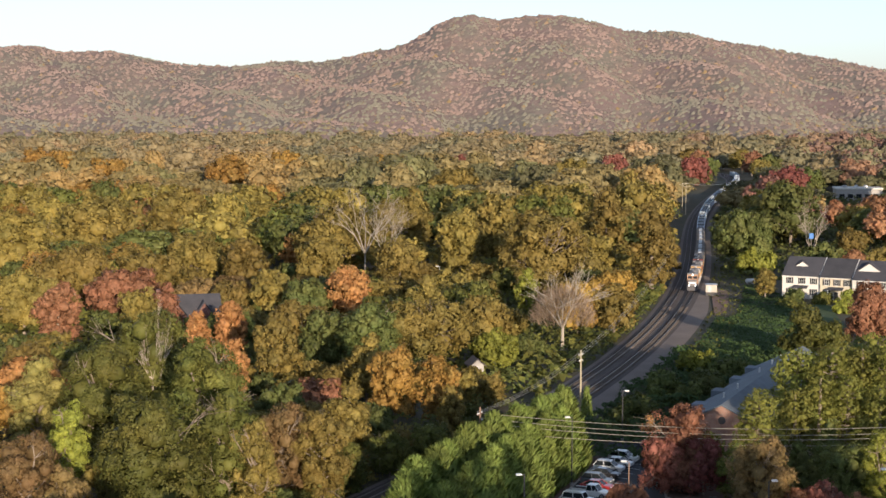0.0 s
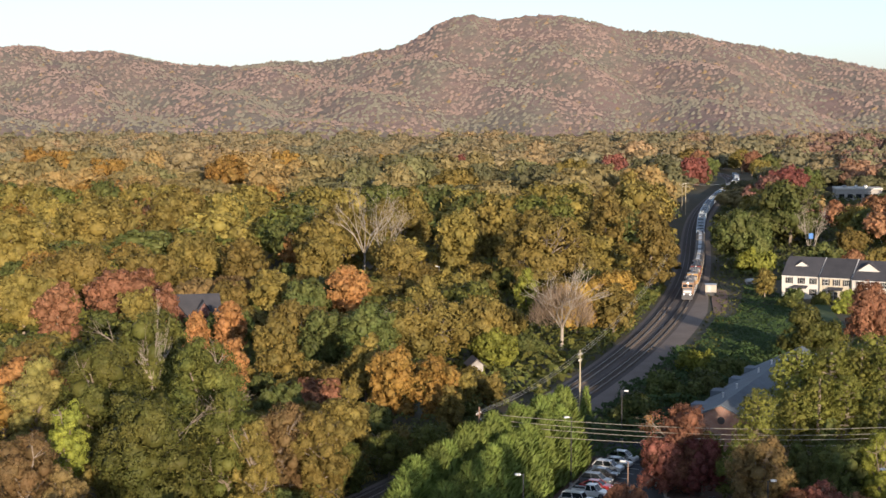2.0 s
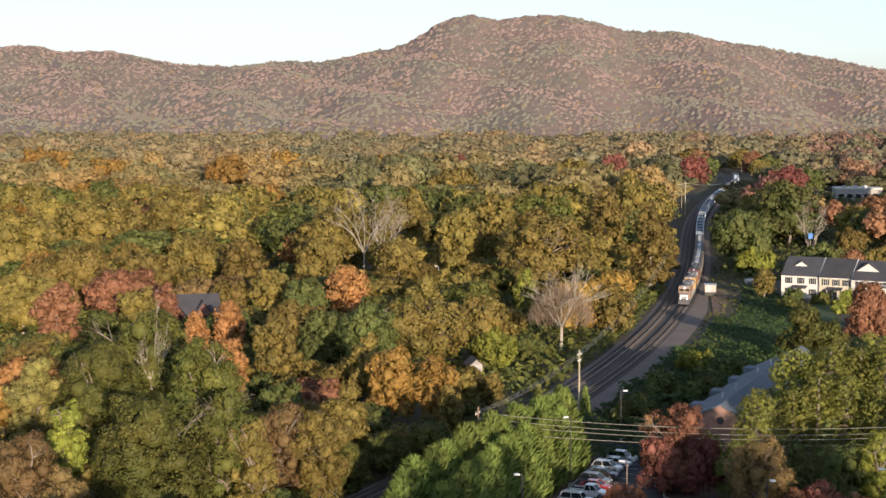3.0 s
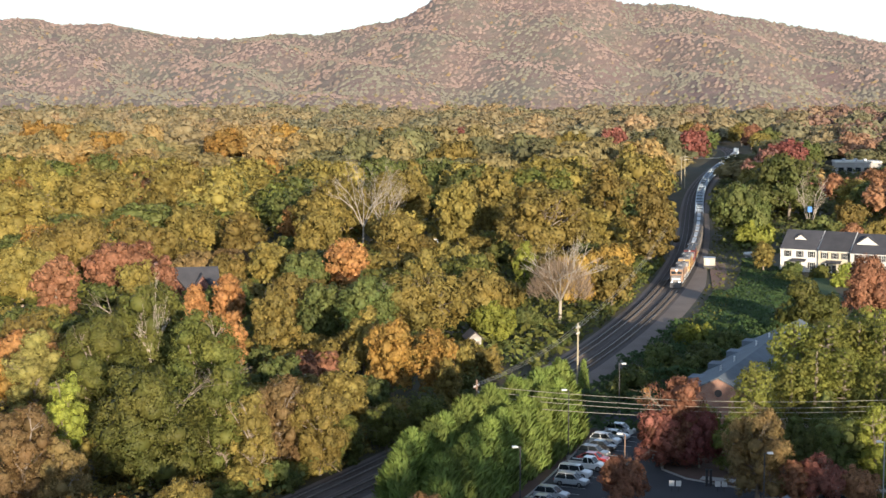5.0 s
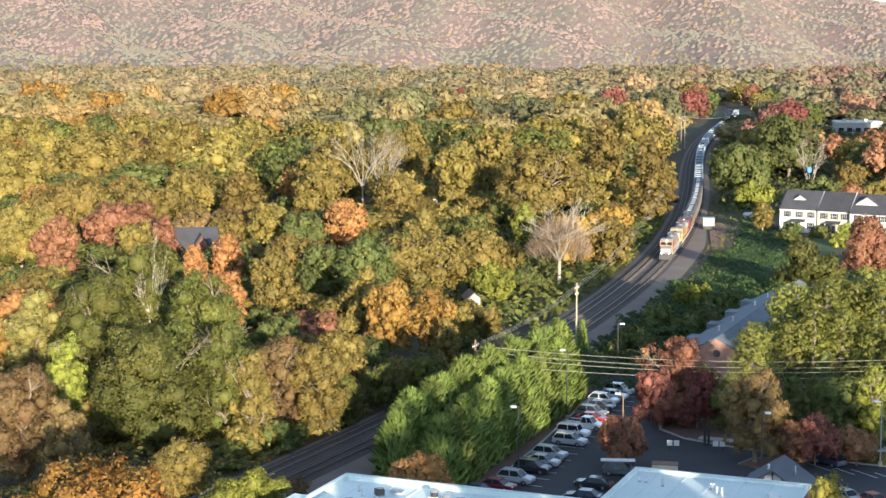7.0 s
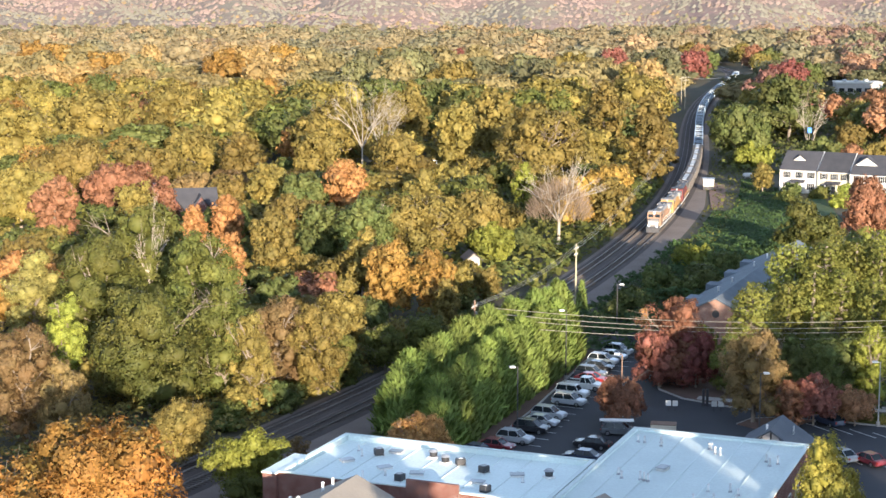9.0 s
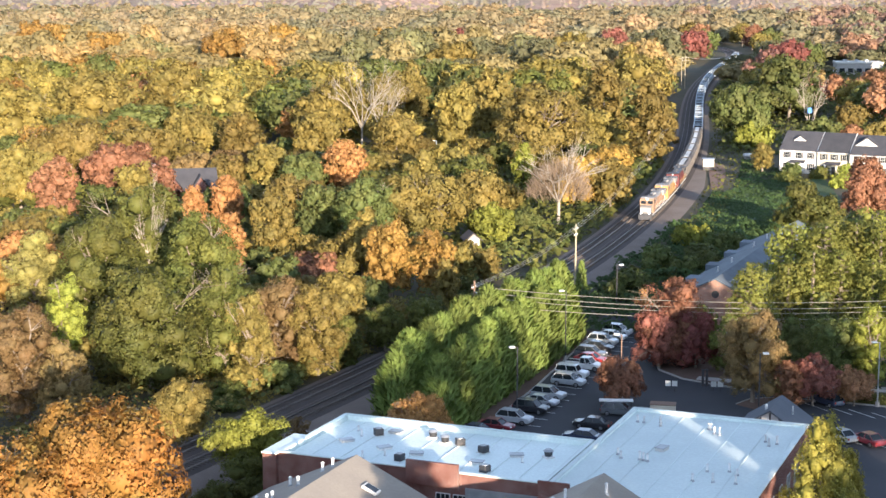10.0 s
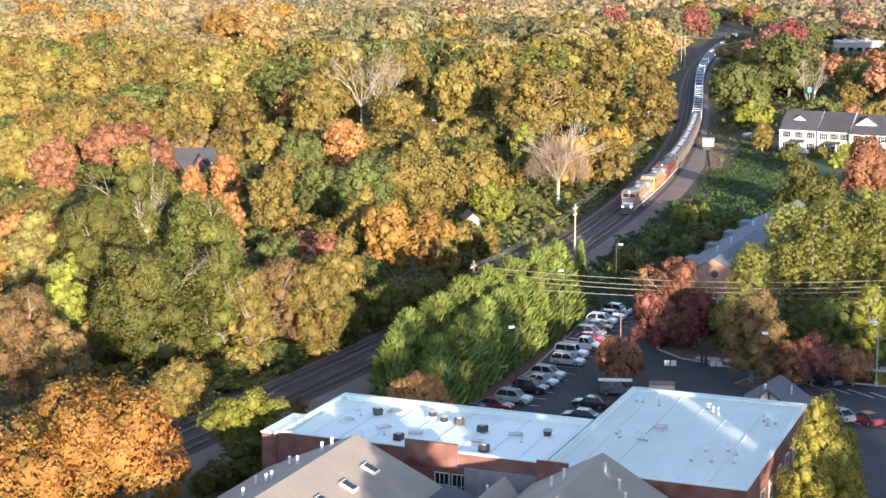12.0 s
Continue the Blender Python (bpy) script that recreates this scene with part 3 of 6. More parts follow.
def trunk_mesh(shape, seed, r, h, limbs=True):
    """A tapered trunk whose limbs reach into the masses of its crown."""
    rng = np.random.default_rng(seed)
    bm = bmesh.new()
    top = h * {"broad": 0.5, "pine": 0.95, "cone": 0.8, "shrub": 0.2, "hedge": 0.8, "dome": 0.35}[shape]
    g = 0.028 * h
    add_tube(bm, (0, 0, -0.3), (0.1, 0, top * 0.5), g, g * 0.72, 9)
    add_tube(bm, (0.1, 0, top * 0.5), (0.0, 0.1, top), g * 0.72, g * 0.3, 9)
    if limbs and shape in ("broad", "pine"):
        c, rad, full = lobes_of(rng, shape, r, h)
        for p, q, f in zip(c, rad, full):
            root = Vector((0.05, 0.05, min(top * 0.96, p[2] * (0.72 if shape == "broad" else 0.97))))
            p = Vector(p)
            add_tube(bm, root, p, g * 0.36, g * 0.17, 5)
            if f < 0.5:
                away = (p - root).normalized()
                for i in range(4):
                    tip = p + (away + Vector(rng.normal(0, 0.6, 3))).normalized() * float(q) * float(rng.uniform(0.8, 1.15))
                    add_tube(bm, p, tip, g * 0.16, g * 0.04, 4)
                    for j in range(2):
                        mid = p.lerp(tip, 0.55)
                        add_tube(bm, mid, mid + ((tip - mid).normalized() + Vector(rng.normal(0, 0.5, 3))) * float(q) * 0.5, g * 0.07, g * 0.03, 4)
    me = bpy.data.meshes.new("trunk")
    bm.to_mesh(me)
    bm.free()
    me.materials.append(BARK)
    return me


CROWNS, TRUNKS = {}, {}
# for each grain: leaf clumps on a crown and their size for a crown 6 m in radius
GRAIN = {"finest": (19000, 0.215), "fine": (13500, 0.27), "medium": (8200, 0.35), "coarse": (4000, 0.50), "coarser": (2300, 0.66)}
SLIM = (0.9, 1.15, 1.45, 1.8, 2.25, 2.8, 3.6, 4.6, 6.0)


def grain_of(radius, away):
    """Leaf clumps keep to a hand's breadth or so nearby and gather into larger ones far off."""
    g = (0.0009 if away < 245 else 0.00125) * away / radius
    return "finest" if g < 0.034 else "fine" if g < 0.047 else "medium" if g < 0.066 else "coarse" if g < 0.09 else "coarser"


WORDS = {"amber": "orange and gold autumn", "olive": "olive-green autumn", "green": "green", "dark": "deep green", "gold": "golden-brown autumn", "orange": "bright orange autumn", "rust": "rusty-brown autumn",
         "red": "red autumn", "brown": "brown fading", "yellow": "bright yellow", "lime": "yellow-green sunlit", "mauve": "dull grey-brown thinning", "pine": "sunlit green",
         "conic": "golden-green conical", "cypress": "dense green", "ivy": "vine-covered green"}
FORMS = {"broad": "broadleaf tree standing among woods", "pine": "pine tree with a bare trunk", "cone": "evergreen tree beside a brick building",
         "shrub": "bush beside the railway", "dome": "round-headed tree leafy to the ground", "hedge": "cypress in a tall evergreen screen"}
PLANTED = []


def tree(kind, shape, x, y, height, radius, group="", grain=""):
    """One tree: a trunk and a leafy crown."""
    k = len(PLANTED)
    PLANTED.append((x, y, radius, height))
    grain = grain or grain_of(radius, y)
    slim = min(SLIM, key=lambda s: abs(math.log(s * radius / height)))
    variant = k % 3 if shape == "broad" else k % 2
    ob = thing("bush" if shape == "shrub" else "tree", pose(x, y, -0.05, 0, 0, (k * 77) % 360),
               WORDS[kind] + " " + FORMS[shape], "bush" if shape == "shrub" else "tree", group or ("bushes" if shape == "shrub" else "woodland trees"))
    ob.scale = (radius / 6.0, radius / 6.0, height / (6.0 * slim))
    seed = 17 * variant + 1000 * len(shape) + int(100 * slim)
    limbs = grain not in ("coarse", "coarser")
    if (shape, slim, variant, limbs) not in TRUNKS:
        TRUNKS[shape, slim, variant, limbs] = trunk_mesh(shape, seed, 6.0, 6.0 * slim, limbs)
    link_mesh("trunk", TRUNKS[shape, slim, variant, limbs], None, ob)
    key = (kind, shape, slim, grain, variant)
    if key not in CROWNS:
        leaves, size = GRAIN[grain]
        if shape == "pine":
            leaves, size = int(leaves * 1.0), size * 1.0
        if shape == "hedge":
            leaves, size = 5200, 0.95
        if shape == "shrub":
            leaves = int(leaves * 0.6)
        if slim > 2.5 and shape == "broad":
            leaves = int(leaves * 1.3)
        v, t, q, soft = crown_arrays(shape, leaves, size, seed, 6.0, 6.0 * slim, 0.4 if shape == "pine" else 0.58)
        CROWNS[key] = array_mesh("crown", v, t, q, soft)
        CROWNS[key].materials.append(LEAF[kind])
    link_mesh("crown", CROWNS[key], None, ob)
    return ob


# the trees that stand out one by one
tree("amber", "broad", -32.0, 144.5, 14, 8.9)
tree("lime", "broad", -20.1, 165.9, 8.2, 4.3)
tree("dark", "shrub", -19.6, 161.8, 5.0, 3.8)
tree("dark", "shrub", -22.5, 156.5, 3.6, 3.0)
tree("brown", "shrub", -16.2, 160.0, 4.0, 2.6)
tree("brown", "shrub", -15.8, 176.8, 5, 1.7)
tree("orange", "broad", -2.7, 176.9, 7, 3.9)
tree("conic", "cone", 33.8, 143.2, 14, 4.3)
tree("conic", "cone", 37.0, 146.6, 10, 2.4)
tree("rust", "broad", 21.4, 197.1, 6.5, 3.3)
tree("rust", "broad", 30.8, 219.2, 12, 4.8)
tree("brown", "broad", 37.9, 198.8, 12, 4.2)
tree("red", "broad", 45.0, 197.6, 6.5, 3.3)
tree("rust", "broad", 50.0, 197.4, 5, 2.7)
tree("rust", "broad", 42.0, 196.8, 6, 2.1)
tree("pine", "pine", 49.9, 235.8, 17, 4.3)
tree("pine", "pine", 41.1, 218.7, 14, 3.3)
tree("pine", "pine", 53.8, 231.8, 18, 3.3)
tree("pine", "pine", 58.6, 233.9, 18, 3.1)
tree("pine", "pine", 61.6, 231.7, 18, 2.9)
tree("lime", "broad", 54.3, 206.7, 11, 3.0)
tree("green", "broad", 50.4, 209.3, 9, 4.1)
tree("green", "broad", 47.4, 211.8, 7, 3.4)
tree("rust", "dome", 94.4, 367.3, 14, 7.0)
tree("dark", "dome", 74.4, 337.3, 12.5, 7.2)
tree("lime", "shrub", 47.6, 315.1, 6, 4.9)
tree("green", "shrub", 38.3, 289.1, 6, 4.0)
tree("green", "shrub", 52.1, 309.7, 5.5, 4.3)
tree("green", "shrub", 29.8, 265.8, 6, 4.4)
tree("green", "shrub", 45.5, 291.0, 6, 5.6)
tree("green", "shrub", 35.6, 278.9, 5, 2.9)
tree("orange", "shrub", 29.9, 247.3, 6, 1.3)
tree("green", "broad", 122.9, 592.7, 24.3, 14.0)
tree("green", "broad", 91.7, 516.0, 18.9, 9.8)
tree("lime", "broad", 92.8, 501.3, 8, 6.2)
tree("red", "broad", 162.6, 791.7, 21.6, 13.0)
tree("red", "broad", 151.4, 1022.4, 18.9, 11.9)
tree("olive", "broad", 72.5, 614.0, 26, 14.0)
tree("olive", "broad", 56.7, 459.0, 25.65, 7.5)
tree("olive", "broad", 50.1, 519.8, 25.65, 8.0)
tree("olive", "broad", 65.4, 498.5, 15, 5.6)
tree("olive", "broad", 27.0, 453.3, 22.95, 14.0)
tree("olive", "broad", 42.1, 477.0, 15, 7.3)
tree("olive", "broad", 15.4, 531.4, 22.95, 9.9)
tree("olive", "broad", 4.0, 487.4, 21.6, 7.0)
tree("olive", "broad", 2.8, 503.0, 13, 6.0)
tree("gold", "broad", 29.3, 372.3, 12, 5.4)
tree("olive", "broad", 37.3, 369.9, 12, 5.4)
tree("lime", "broad", 19.3, 401.6, 12, 3.4)
tree("olive", "broad", -3.7, 323.0, 14, 10.5)
tree("green", "broad", -14.5, 316.6, 14, 6.5)
tree("olive", "broad", 8.0, 354.6, 11, 6.1)
tree("lime", "broad", 9.3, 317.2, 9, 4.9)
tree("gold", "broad", -8.6, 267.4, 13, 4.4)
tree("gold", "broad", -1.7, 267.1, 11, 3.9)
tree("olive", "broad", -13.8, 280.7, 13, 4.3)
tree("orange", "broad", -23.4, 391.1, 14, 5.7)
tree("olive", "broad", -32.2, 492.6, 22.95, 12.6)
tree("olive", "broad", -14.7, 555.5, 22.95, 12.3)
tree("olive", "broad", -34.7, 457.6, 15, 8.6)
tree("olive", "broad", -13.0, 457.4, 15, 7.0)
tree("dark", "broad", -46.8, 257.2, 20, 8.9)
tree("dark", "broad", -48.7, 231.9, 19, 6.9)
tree("dark", "broad", -34.0, 229.1, 19, 7.1)
tree("dark", "broad", -36.7, 203.3, 16, 7.8)
tree("dark", "broad", -28.1, 207.4, 16, 4.7)
tree("yellow", "broad", -58.7, 234.7, 16, 5.0)
tree("lime", "broad", -48.9, 210.5, 14, 3.0)
tree("rust", "broad", -82.8, 352.0, 14, 5.5)
tree("rust", "broad", -75.6, 384.7, 14, 10.0)
tree("rust", "broad", -63.1, 368.1, 12, 4.5)
tree("orange", "broad", -44.0, 336.3, 12, 4.1)
tree("orange", "broad", -35.7, 275.3, 13, 3.1)
tree("orange", "broad", -50.8, 335.7, 10, 3.5)
tree("olive", "broad", -29.5, 327.8, 13, 7.3)
tree("olive", "broad", -30.7, 295.5, 14, 4.6)
tree("green", "broad", -24.4, 319.6, 12, 4.9)
tree("brown", "broad", -21.8, 215.1, 13, 4.5)
tree("olive", "broad", -16.5, 213.2, 12, 4.1)
tree("olive", "broad", -14.9, 235.1, 12, 4.5)
tree("olive", "broad", -24.2, 204.0, 13, 3.2)
tree("brown", "broad", -48.5, 188.5, 14, 5.0)
tree("brown", "broad", -43.7, 187.0, 11, 3.7)
tree("olive", "broad", -29.0, 179.6, 8, 3.5)
tree("olive", "broad", -94.3, 419.3, 16, 10.2)
tree("olive", "broad", -95.3, 372.1, 15, 8.5)
tree("olive", "broad", -93.6, 574.7, 22.95, 12.8)
tree("gold", "broad", -114.2, 887.0, 24.3, 14.0)
tree("olive", "broad", -111.5, 539.3, 22.95, 14.0)
tree("olive", "broad", -122.6, 475.7, 21.6, 12.5)
tree("olive", "broad", -155.9, 622.6, 21.6, 14.0)
tree("gold", "broad", -184.2, 916.2, 21.6, 14.0)
tree("gold", "broad", -271.5, 1118.4, 21.6, 14.0)
tree("gold", "broad", -238.2, 1053.8, 21.6, 12.8)
tree("olive", "broad", -71.7, 477.8, 15, 9.9)
tree("olive", "broad", -56.4, 457.7, 15, 7.1)
tree("orange", "broad", -46.8, 505.3, 12, 3.9)
tree("olive", "broad", -77.8, 433.9, 14, 8.2)
tree("olive", "broad", -42.9, 402.0, 12, 5.5)
tree("red", "broad", 9.3, 1057.4, 18.9, 7.2)
tree("gold", "broad", -32.6, 1037.0, 20.25, 14.0)
tree("gold", "broad", -104.5, 1097.8, 20.25, 14.0)
tree("olive", "broad", 4.6, 849.7, 18.9, 14.0)
tree("dark", "broad", 41.3, 594.3, 18.9, 7.1)
tree("olive", "broad", 70.9, 933.9, 20.25, 14.0)
tree("red", "broad", 104.6, 1034.6, 20.25, 10.6)
tree("olive", "broad", 136.6, 557.8, 10, 5.5)
tree("rust", "broad", 180.7, 705.1, 10, 6.4)
tree("rust", "broad", 119.7, 487.7, 9, 4.6)
tree("green", "broad", 50.8, 219.5, 10, 2.7)
tree("green", "broad", 58.3, 225.6, 12, 3.6)
tree("pine", "pine", 51.0, 226.5, 15, 2.8)
tree("pine", "pine", 54.9, 226.5, 15, 3.2)
tree("pine", "pine", 58.4, 223.1, 14, 2.4)
tree("green", "broad", 45.6, 214.2, 8, 2.3)
tree("dark", "broad", 37.1, 214.2, 8, 2.3)
tree("dark", "broad", 35.7, 226.9, 7, 2.8)
tree("green", "shrub", 40.3, 278.7, 6, 3.4)
tree("green", "shrub", 54.4, 307.4, 5, 3.2)
tree("olive", "broad", 3.0, 278.6, 7, 2.4)
tree("olive", "broad", 7.4, 281.8, 6, 2.9)
tree("dark", "broad", -14.0, 219.2, 7, 3.4)
tree("dark", "broad", -8.2, 227.0, 7, 3.1)
tree("dark", "broad", -2.7, 231.1, 7, 3.2)
tree("olive", "broad", 0.5, 258.5, 8, 2.7)
tree("olive", "broad", 84.9, 441.5, 8, 3.1)
tree("rust", "broad", 163.6, 698.0, 10, 8.0)
tree("green", "broad", 110.4, 490.0, 11, 6.6)
tree("olive", "broad", 118.3, 450.1, 14, 4.7)
tree("olive", "broad", -66.5, 359.1, 12, 5.0)
tree("olive", "broad", 3.7, 284.9, 5, 2.2)
tree("olive", "broad", 6.4, 283.7, 4.5, 2.0)

tree("olive", "broad", 4.0, 299.0, 4.5, 2.6)
tree("pine", "pine", 56.5, 237.0, 18, 3.6)
tree("pine", "pine", 62.5, 238.0, 19, 3.8)
tree("pine", "pine", 47.5, 226.0, 13, 3.0)
tree("lime", "broad", 60.5, 219.0, 13, 3.6)
tree("olive", "broad", 56.0, 244.0, 16, 4.4)
tree("green", "broad", 62.0, 246.0, 17, 4.6)
for k, (x, y, h) in enumerate([(91, 431, 4.5), (97, 428, 3.5), (103, 424, 5), (109, 420, 4), (87, 420, 3), (99, 410, 4.5), (107, 404, 5)]):
    tree(("green", "dark", "lime")[k % 3], "shrub", x, y, h, 3.6)
for k in range(16):
    y = 196.0 + 4.6 * k
    tree(("dark", "olive", "green")[k % 3], "shrub", float(track_x(y)) - 11.0 - 1.2 * math.sin(k * 2.1), y, 3.8 + 1.2 * math.sin(k * 1.3), 2.9)
# lower crown of the rust tree at 30.8, its shade painted as darker red
tree("red", "broad", 28.8, 217.4, 8.5, 3.4)
tree("red", "broad", 33.6, 217.0, 8.0, 3.4)
# vines up the foot of the power pole, built as a cone-shaped tree
tree("cypress", "cone", 22.3, 265.3, 6.8, 1.4)
tree("green", "broad", 181.0, 908.0, 11, 9.0)
tree("green", "broad", 192.0, 1000.0, 12, 8.5)
tree("green", "broad", 158.0, 1046.0, 14, 10.0)
for k, (x, y, h, r) in enumerate([(206, 1085, 15, 9), (217, 1122, 17, 10), (215, 1168, 18, 9), (216, 1212, 18, 10), (177, 1125, 16, 9), (182, 1190, 18, 9), (180, 1238, 18, 10)]):
    tree(("olive", "green", "rust")[k % 3], "broad", x, y, h, r)
tree("green", "broad", 190.0, 930.0, 14, 9.0)
tree("green", "broad", 206.0, 950.0, 15, 10.0)


def bare_tree(x, y, height, seed, twigs, bark, label, wide=0.8):
    """A leafless tree: forking limbs and, where it has them, a haze of twigs."""
    rng = np.random.default_rng(seed)
    PLANTED.append((x, y, 6, height))
    ob = thing("bare_tree", pose(x, y, -0.05), label, "tree", "woodland trees")
    ob.scale = (wide, wide, 1)
    bm = bmesh.new()
    add_tube(bm, (0, 0, -0.2), (0.1, 0, height * 0.38), 0.50, 0.36, 8)
    for k in range(5):
        ang = k * 1.3 + float(rng.uniform(0, 0.5))
        tip = Vector((math.cos(ang) * height * 0.22, math.sin(ang) * height * 0.22, height * float(rng.uniform(0.55, 0.68))))
        add_limbs(bm, rng, Vector((0.05, 0, height * 0.33)), tip, 0.30, 0.16, 3, 0.55)
    part("trunk", bm, bark, ob)
    if twigs:
        n = 3200
        d = unit(rng.normal(size=(n, 3)))
        d[:, 2] = np.abs(d[:, 2])
        at = d * rng.uniform(0.5, 1.0, (n, 1)) ** 0.5 * (height * 0.58, height * 0.58, height * 0.52) + (0, 0, height * 0.42)
        t = unit(d + (0, 0, 0.9) + rng.normal(0, 0.25, (n, 3)))
        b = unit(np.cross(t, rng.normal(size=(n, 3)))) * 0.045
        s = rng.uniform(0.6, 1.5, (n, 1))
        q = np.stack([at - t * s, at - b, at + t * s, at + b], 1).reshape(-1, 3)
        link_mesh("twig_haze", array_mesh("twig_haze", q, [], np.arange(4 * n).reshape(-1, 4)), LEAF["mauve"], ob, "haze of fine brown twigs")
    return ob


bare_tree(-23.5, 478, 25, 3, False, PALE_BARK, "leafless dead tree with pale bleached limbs", 0.62)
bare_tree(-17.0, 470, 19, 8, False, PALE_BARK, "dead tree with forked whitish branches", 0.6)
bare_tree(24.0, 345, 15.0, 5, True, PALE_BARK, "nearly leafless brown tree beside the railway")
bare_tree(-44.8, 252.0, 17.0, 11, False, PALE_BARK, "pale dead snag rising out of a green oak", 0.2)
bare_tree(112.5, 512, 16, 13, False, PALE_BARK, "broken tree with pale bare limbs", 0.5)

# a tall evergreen screen along the car park
for i in range(25):
    f = i / 24
    for side in (0, 1):
        if side and i > 23:
            continue
        x, y = (-0.8 + 18.0 * f, 187.5 + 46.0 * f) if side else (-5.0 + 22.0 * f, 194.5 + 43.5 * f)
        x, y = x + 0.5 * math.sin(i * 3.1 + side), y + 0.8 * math.sin(i * 2.3)
        tree("cypress", "hedge", x, y, (9.2 + 2.2 * min(1, 3 * f)) * (0.93 + 0.08 * math.sin(i * 1.7 + side)) * (0.88 if side else 1.0), 2.9 if side else 3.3, "cypress screen", "medium")


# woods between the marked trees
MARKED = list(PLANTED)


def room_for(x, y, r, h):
    """Height of a fill tree, capped to keep marked trees behind it in view; nothing where one stands already."""
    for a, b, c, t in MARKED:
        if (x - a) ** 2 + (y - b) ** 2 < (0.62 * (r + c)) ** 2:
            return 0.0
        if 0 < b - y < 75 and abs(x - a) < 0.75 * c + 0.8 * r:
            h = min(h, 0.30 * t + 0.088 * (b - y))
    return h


def open_land(x, y, r):
    """Where no wood grows: the railway, the town side, roads and clearings."""
    t = float(track_x(y))
    west, east = (8.5 + 0.85 * r, 4.5 + 0.85 * r) if y > 560 else (19.5 if 240 < y < 330 else 15.0, 400 if y < 500 else 27 + (560 - y) * 3)
    if y < 1265 and t - west < x < t + east:
        return True
    if (x / 9.0 + 0.3) ** 2 + ((y - 432) / 30.0) ** 2 < 1 or ((x + 57) / 11) ** 2 + ((y - 364) / 24) ** 2 < 1:
        return True
    if (190 < x < 250 and 800 < y < 930) or (0.222 * y < x < 0.268 * y and 640 < y < 800):
        return True
    return (x - 4) ** 2 + (y - 305) ** 2 < 64


def wood_kind(rng, x, y):
    """Colours gather in drifts: yellow and gold to the west, green and olive elsewhere, reds to the north-east."""
    n = noise.noise(Vector((x / 70.0, y / 150.0, 3.0)))
    m = noise.noise(Vector((x / 45.0, y / 90.0, 9.0)))
    u = rng.uniform(0, 1)
    if x < -0.10 * y and 640 < y < 1250 and n > -0.1:
        return ("gold", "gold", "olive", "gold", "olive", "olive")[int(u * 6)]
    if x > 0.12 * y and y > 620 and m < 0.1:
        return ("red", "green", "rust", "olive", "green")[int(u * 5)]
    if m > 0.36:
        return ("gold", "orange", "olive", "gold")[int(u * 4)]
    if m < -0.45:
        return ("rust", "brown", "olive", "olive")[int(u * 4)]
    if n > 0.1:
        return ("olive", "olive", "gold", "olive", "green")[int(u * 5)]
    return ("olive", "green", "olive", "dark", "olive", "green")[int(u * 6)]


def fill_woods():
    rng = np.random.default_rng(4)
    far = {}
    y = 205.0
    while y < 1800:
        step = 10.5 if y < 300 else 14.5 if y < 480 else 22.0 if y < 720 else 26.0 if y < 1000 else 31.0
        half = 0.285 * y + 14
        x = -half
        while x < half:
            px, py = x + rng.uniform(-0.4, 0.4) * step, y + rng.uniform(-0.4, 0.4) * step
            x += step
            r = step * rng.uniform(0.40, 0.62)
            h = rng.uniform(7, 11) if py < 300 else rng.uniform(8, 13) if py < 480 else rng.uniform(11, 20) if py < 720 else rng.uniform(11, 24)
            if open_land(px, py, r):
                continue
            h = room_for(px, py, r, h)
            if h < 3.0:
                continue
            kind = wood_kind(rng, px, py)
            if py < 480:
                tree(kind, "broad", px, py, h, min(r, h * 0.75), "", "coarse" if r > 5 else "coarser")
            else:
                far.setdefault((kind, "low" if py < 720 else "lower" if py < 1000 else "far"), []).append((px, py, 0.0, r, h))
        y += step * (0.9 if y < 480 else 1.05)
    return far


def plant_joined(groups, label, category, name):
    """Far woods, one joined mesh for each colour."""
    rng = np.random.default_rng(6)
    for (kind, grain), rows in sorted(groups.items()):
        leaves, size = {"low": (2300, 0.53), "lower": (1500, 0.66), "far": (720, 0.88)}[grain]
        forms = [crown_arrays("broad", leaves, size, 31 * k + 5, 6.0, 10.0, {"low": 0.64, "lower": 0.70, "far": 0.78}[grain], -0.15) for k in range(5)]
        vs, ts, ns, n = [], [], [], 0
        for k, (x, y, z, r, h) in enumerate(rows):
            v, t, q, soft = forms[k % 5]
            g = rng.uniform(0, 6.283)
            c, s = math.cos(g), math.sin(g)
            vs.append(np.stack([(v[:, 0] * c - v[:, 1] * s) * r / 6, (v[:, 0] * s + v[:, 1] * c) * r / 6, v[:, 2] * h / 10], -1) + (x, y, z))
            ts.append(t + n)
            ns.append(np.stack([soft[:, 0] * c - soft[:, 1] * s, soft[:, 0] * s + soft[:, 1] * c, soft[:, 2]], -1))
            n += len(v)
        # from 720 m on, the leaf colours carry painted haze
        ob = link_mesh(name, array_mesh(name, np.concatenate(vs), np.concatenate(ts), [], np.concatenate(ns)), LEAF[{"low": "", "lower": "hazed ", "far": "distant "}[grain] + kind])
        tagged(ob, label.format(WORDS.get(kind, "hazy")), category, kind="stuff")


plant_joined(fill_woods(), "{} treetops of dense woods on the plain", "woods", "woods")


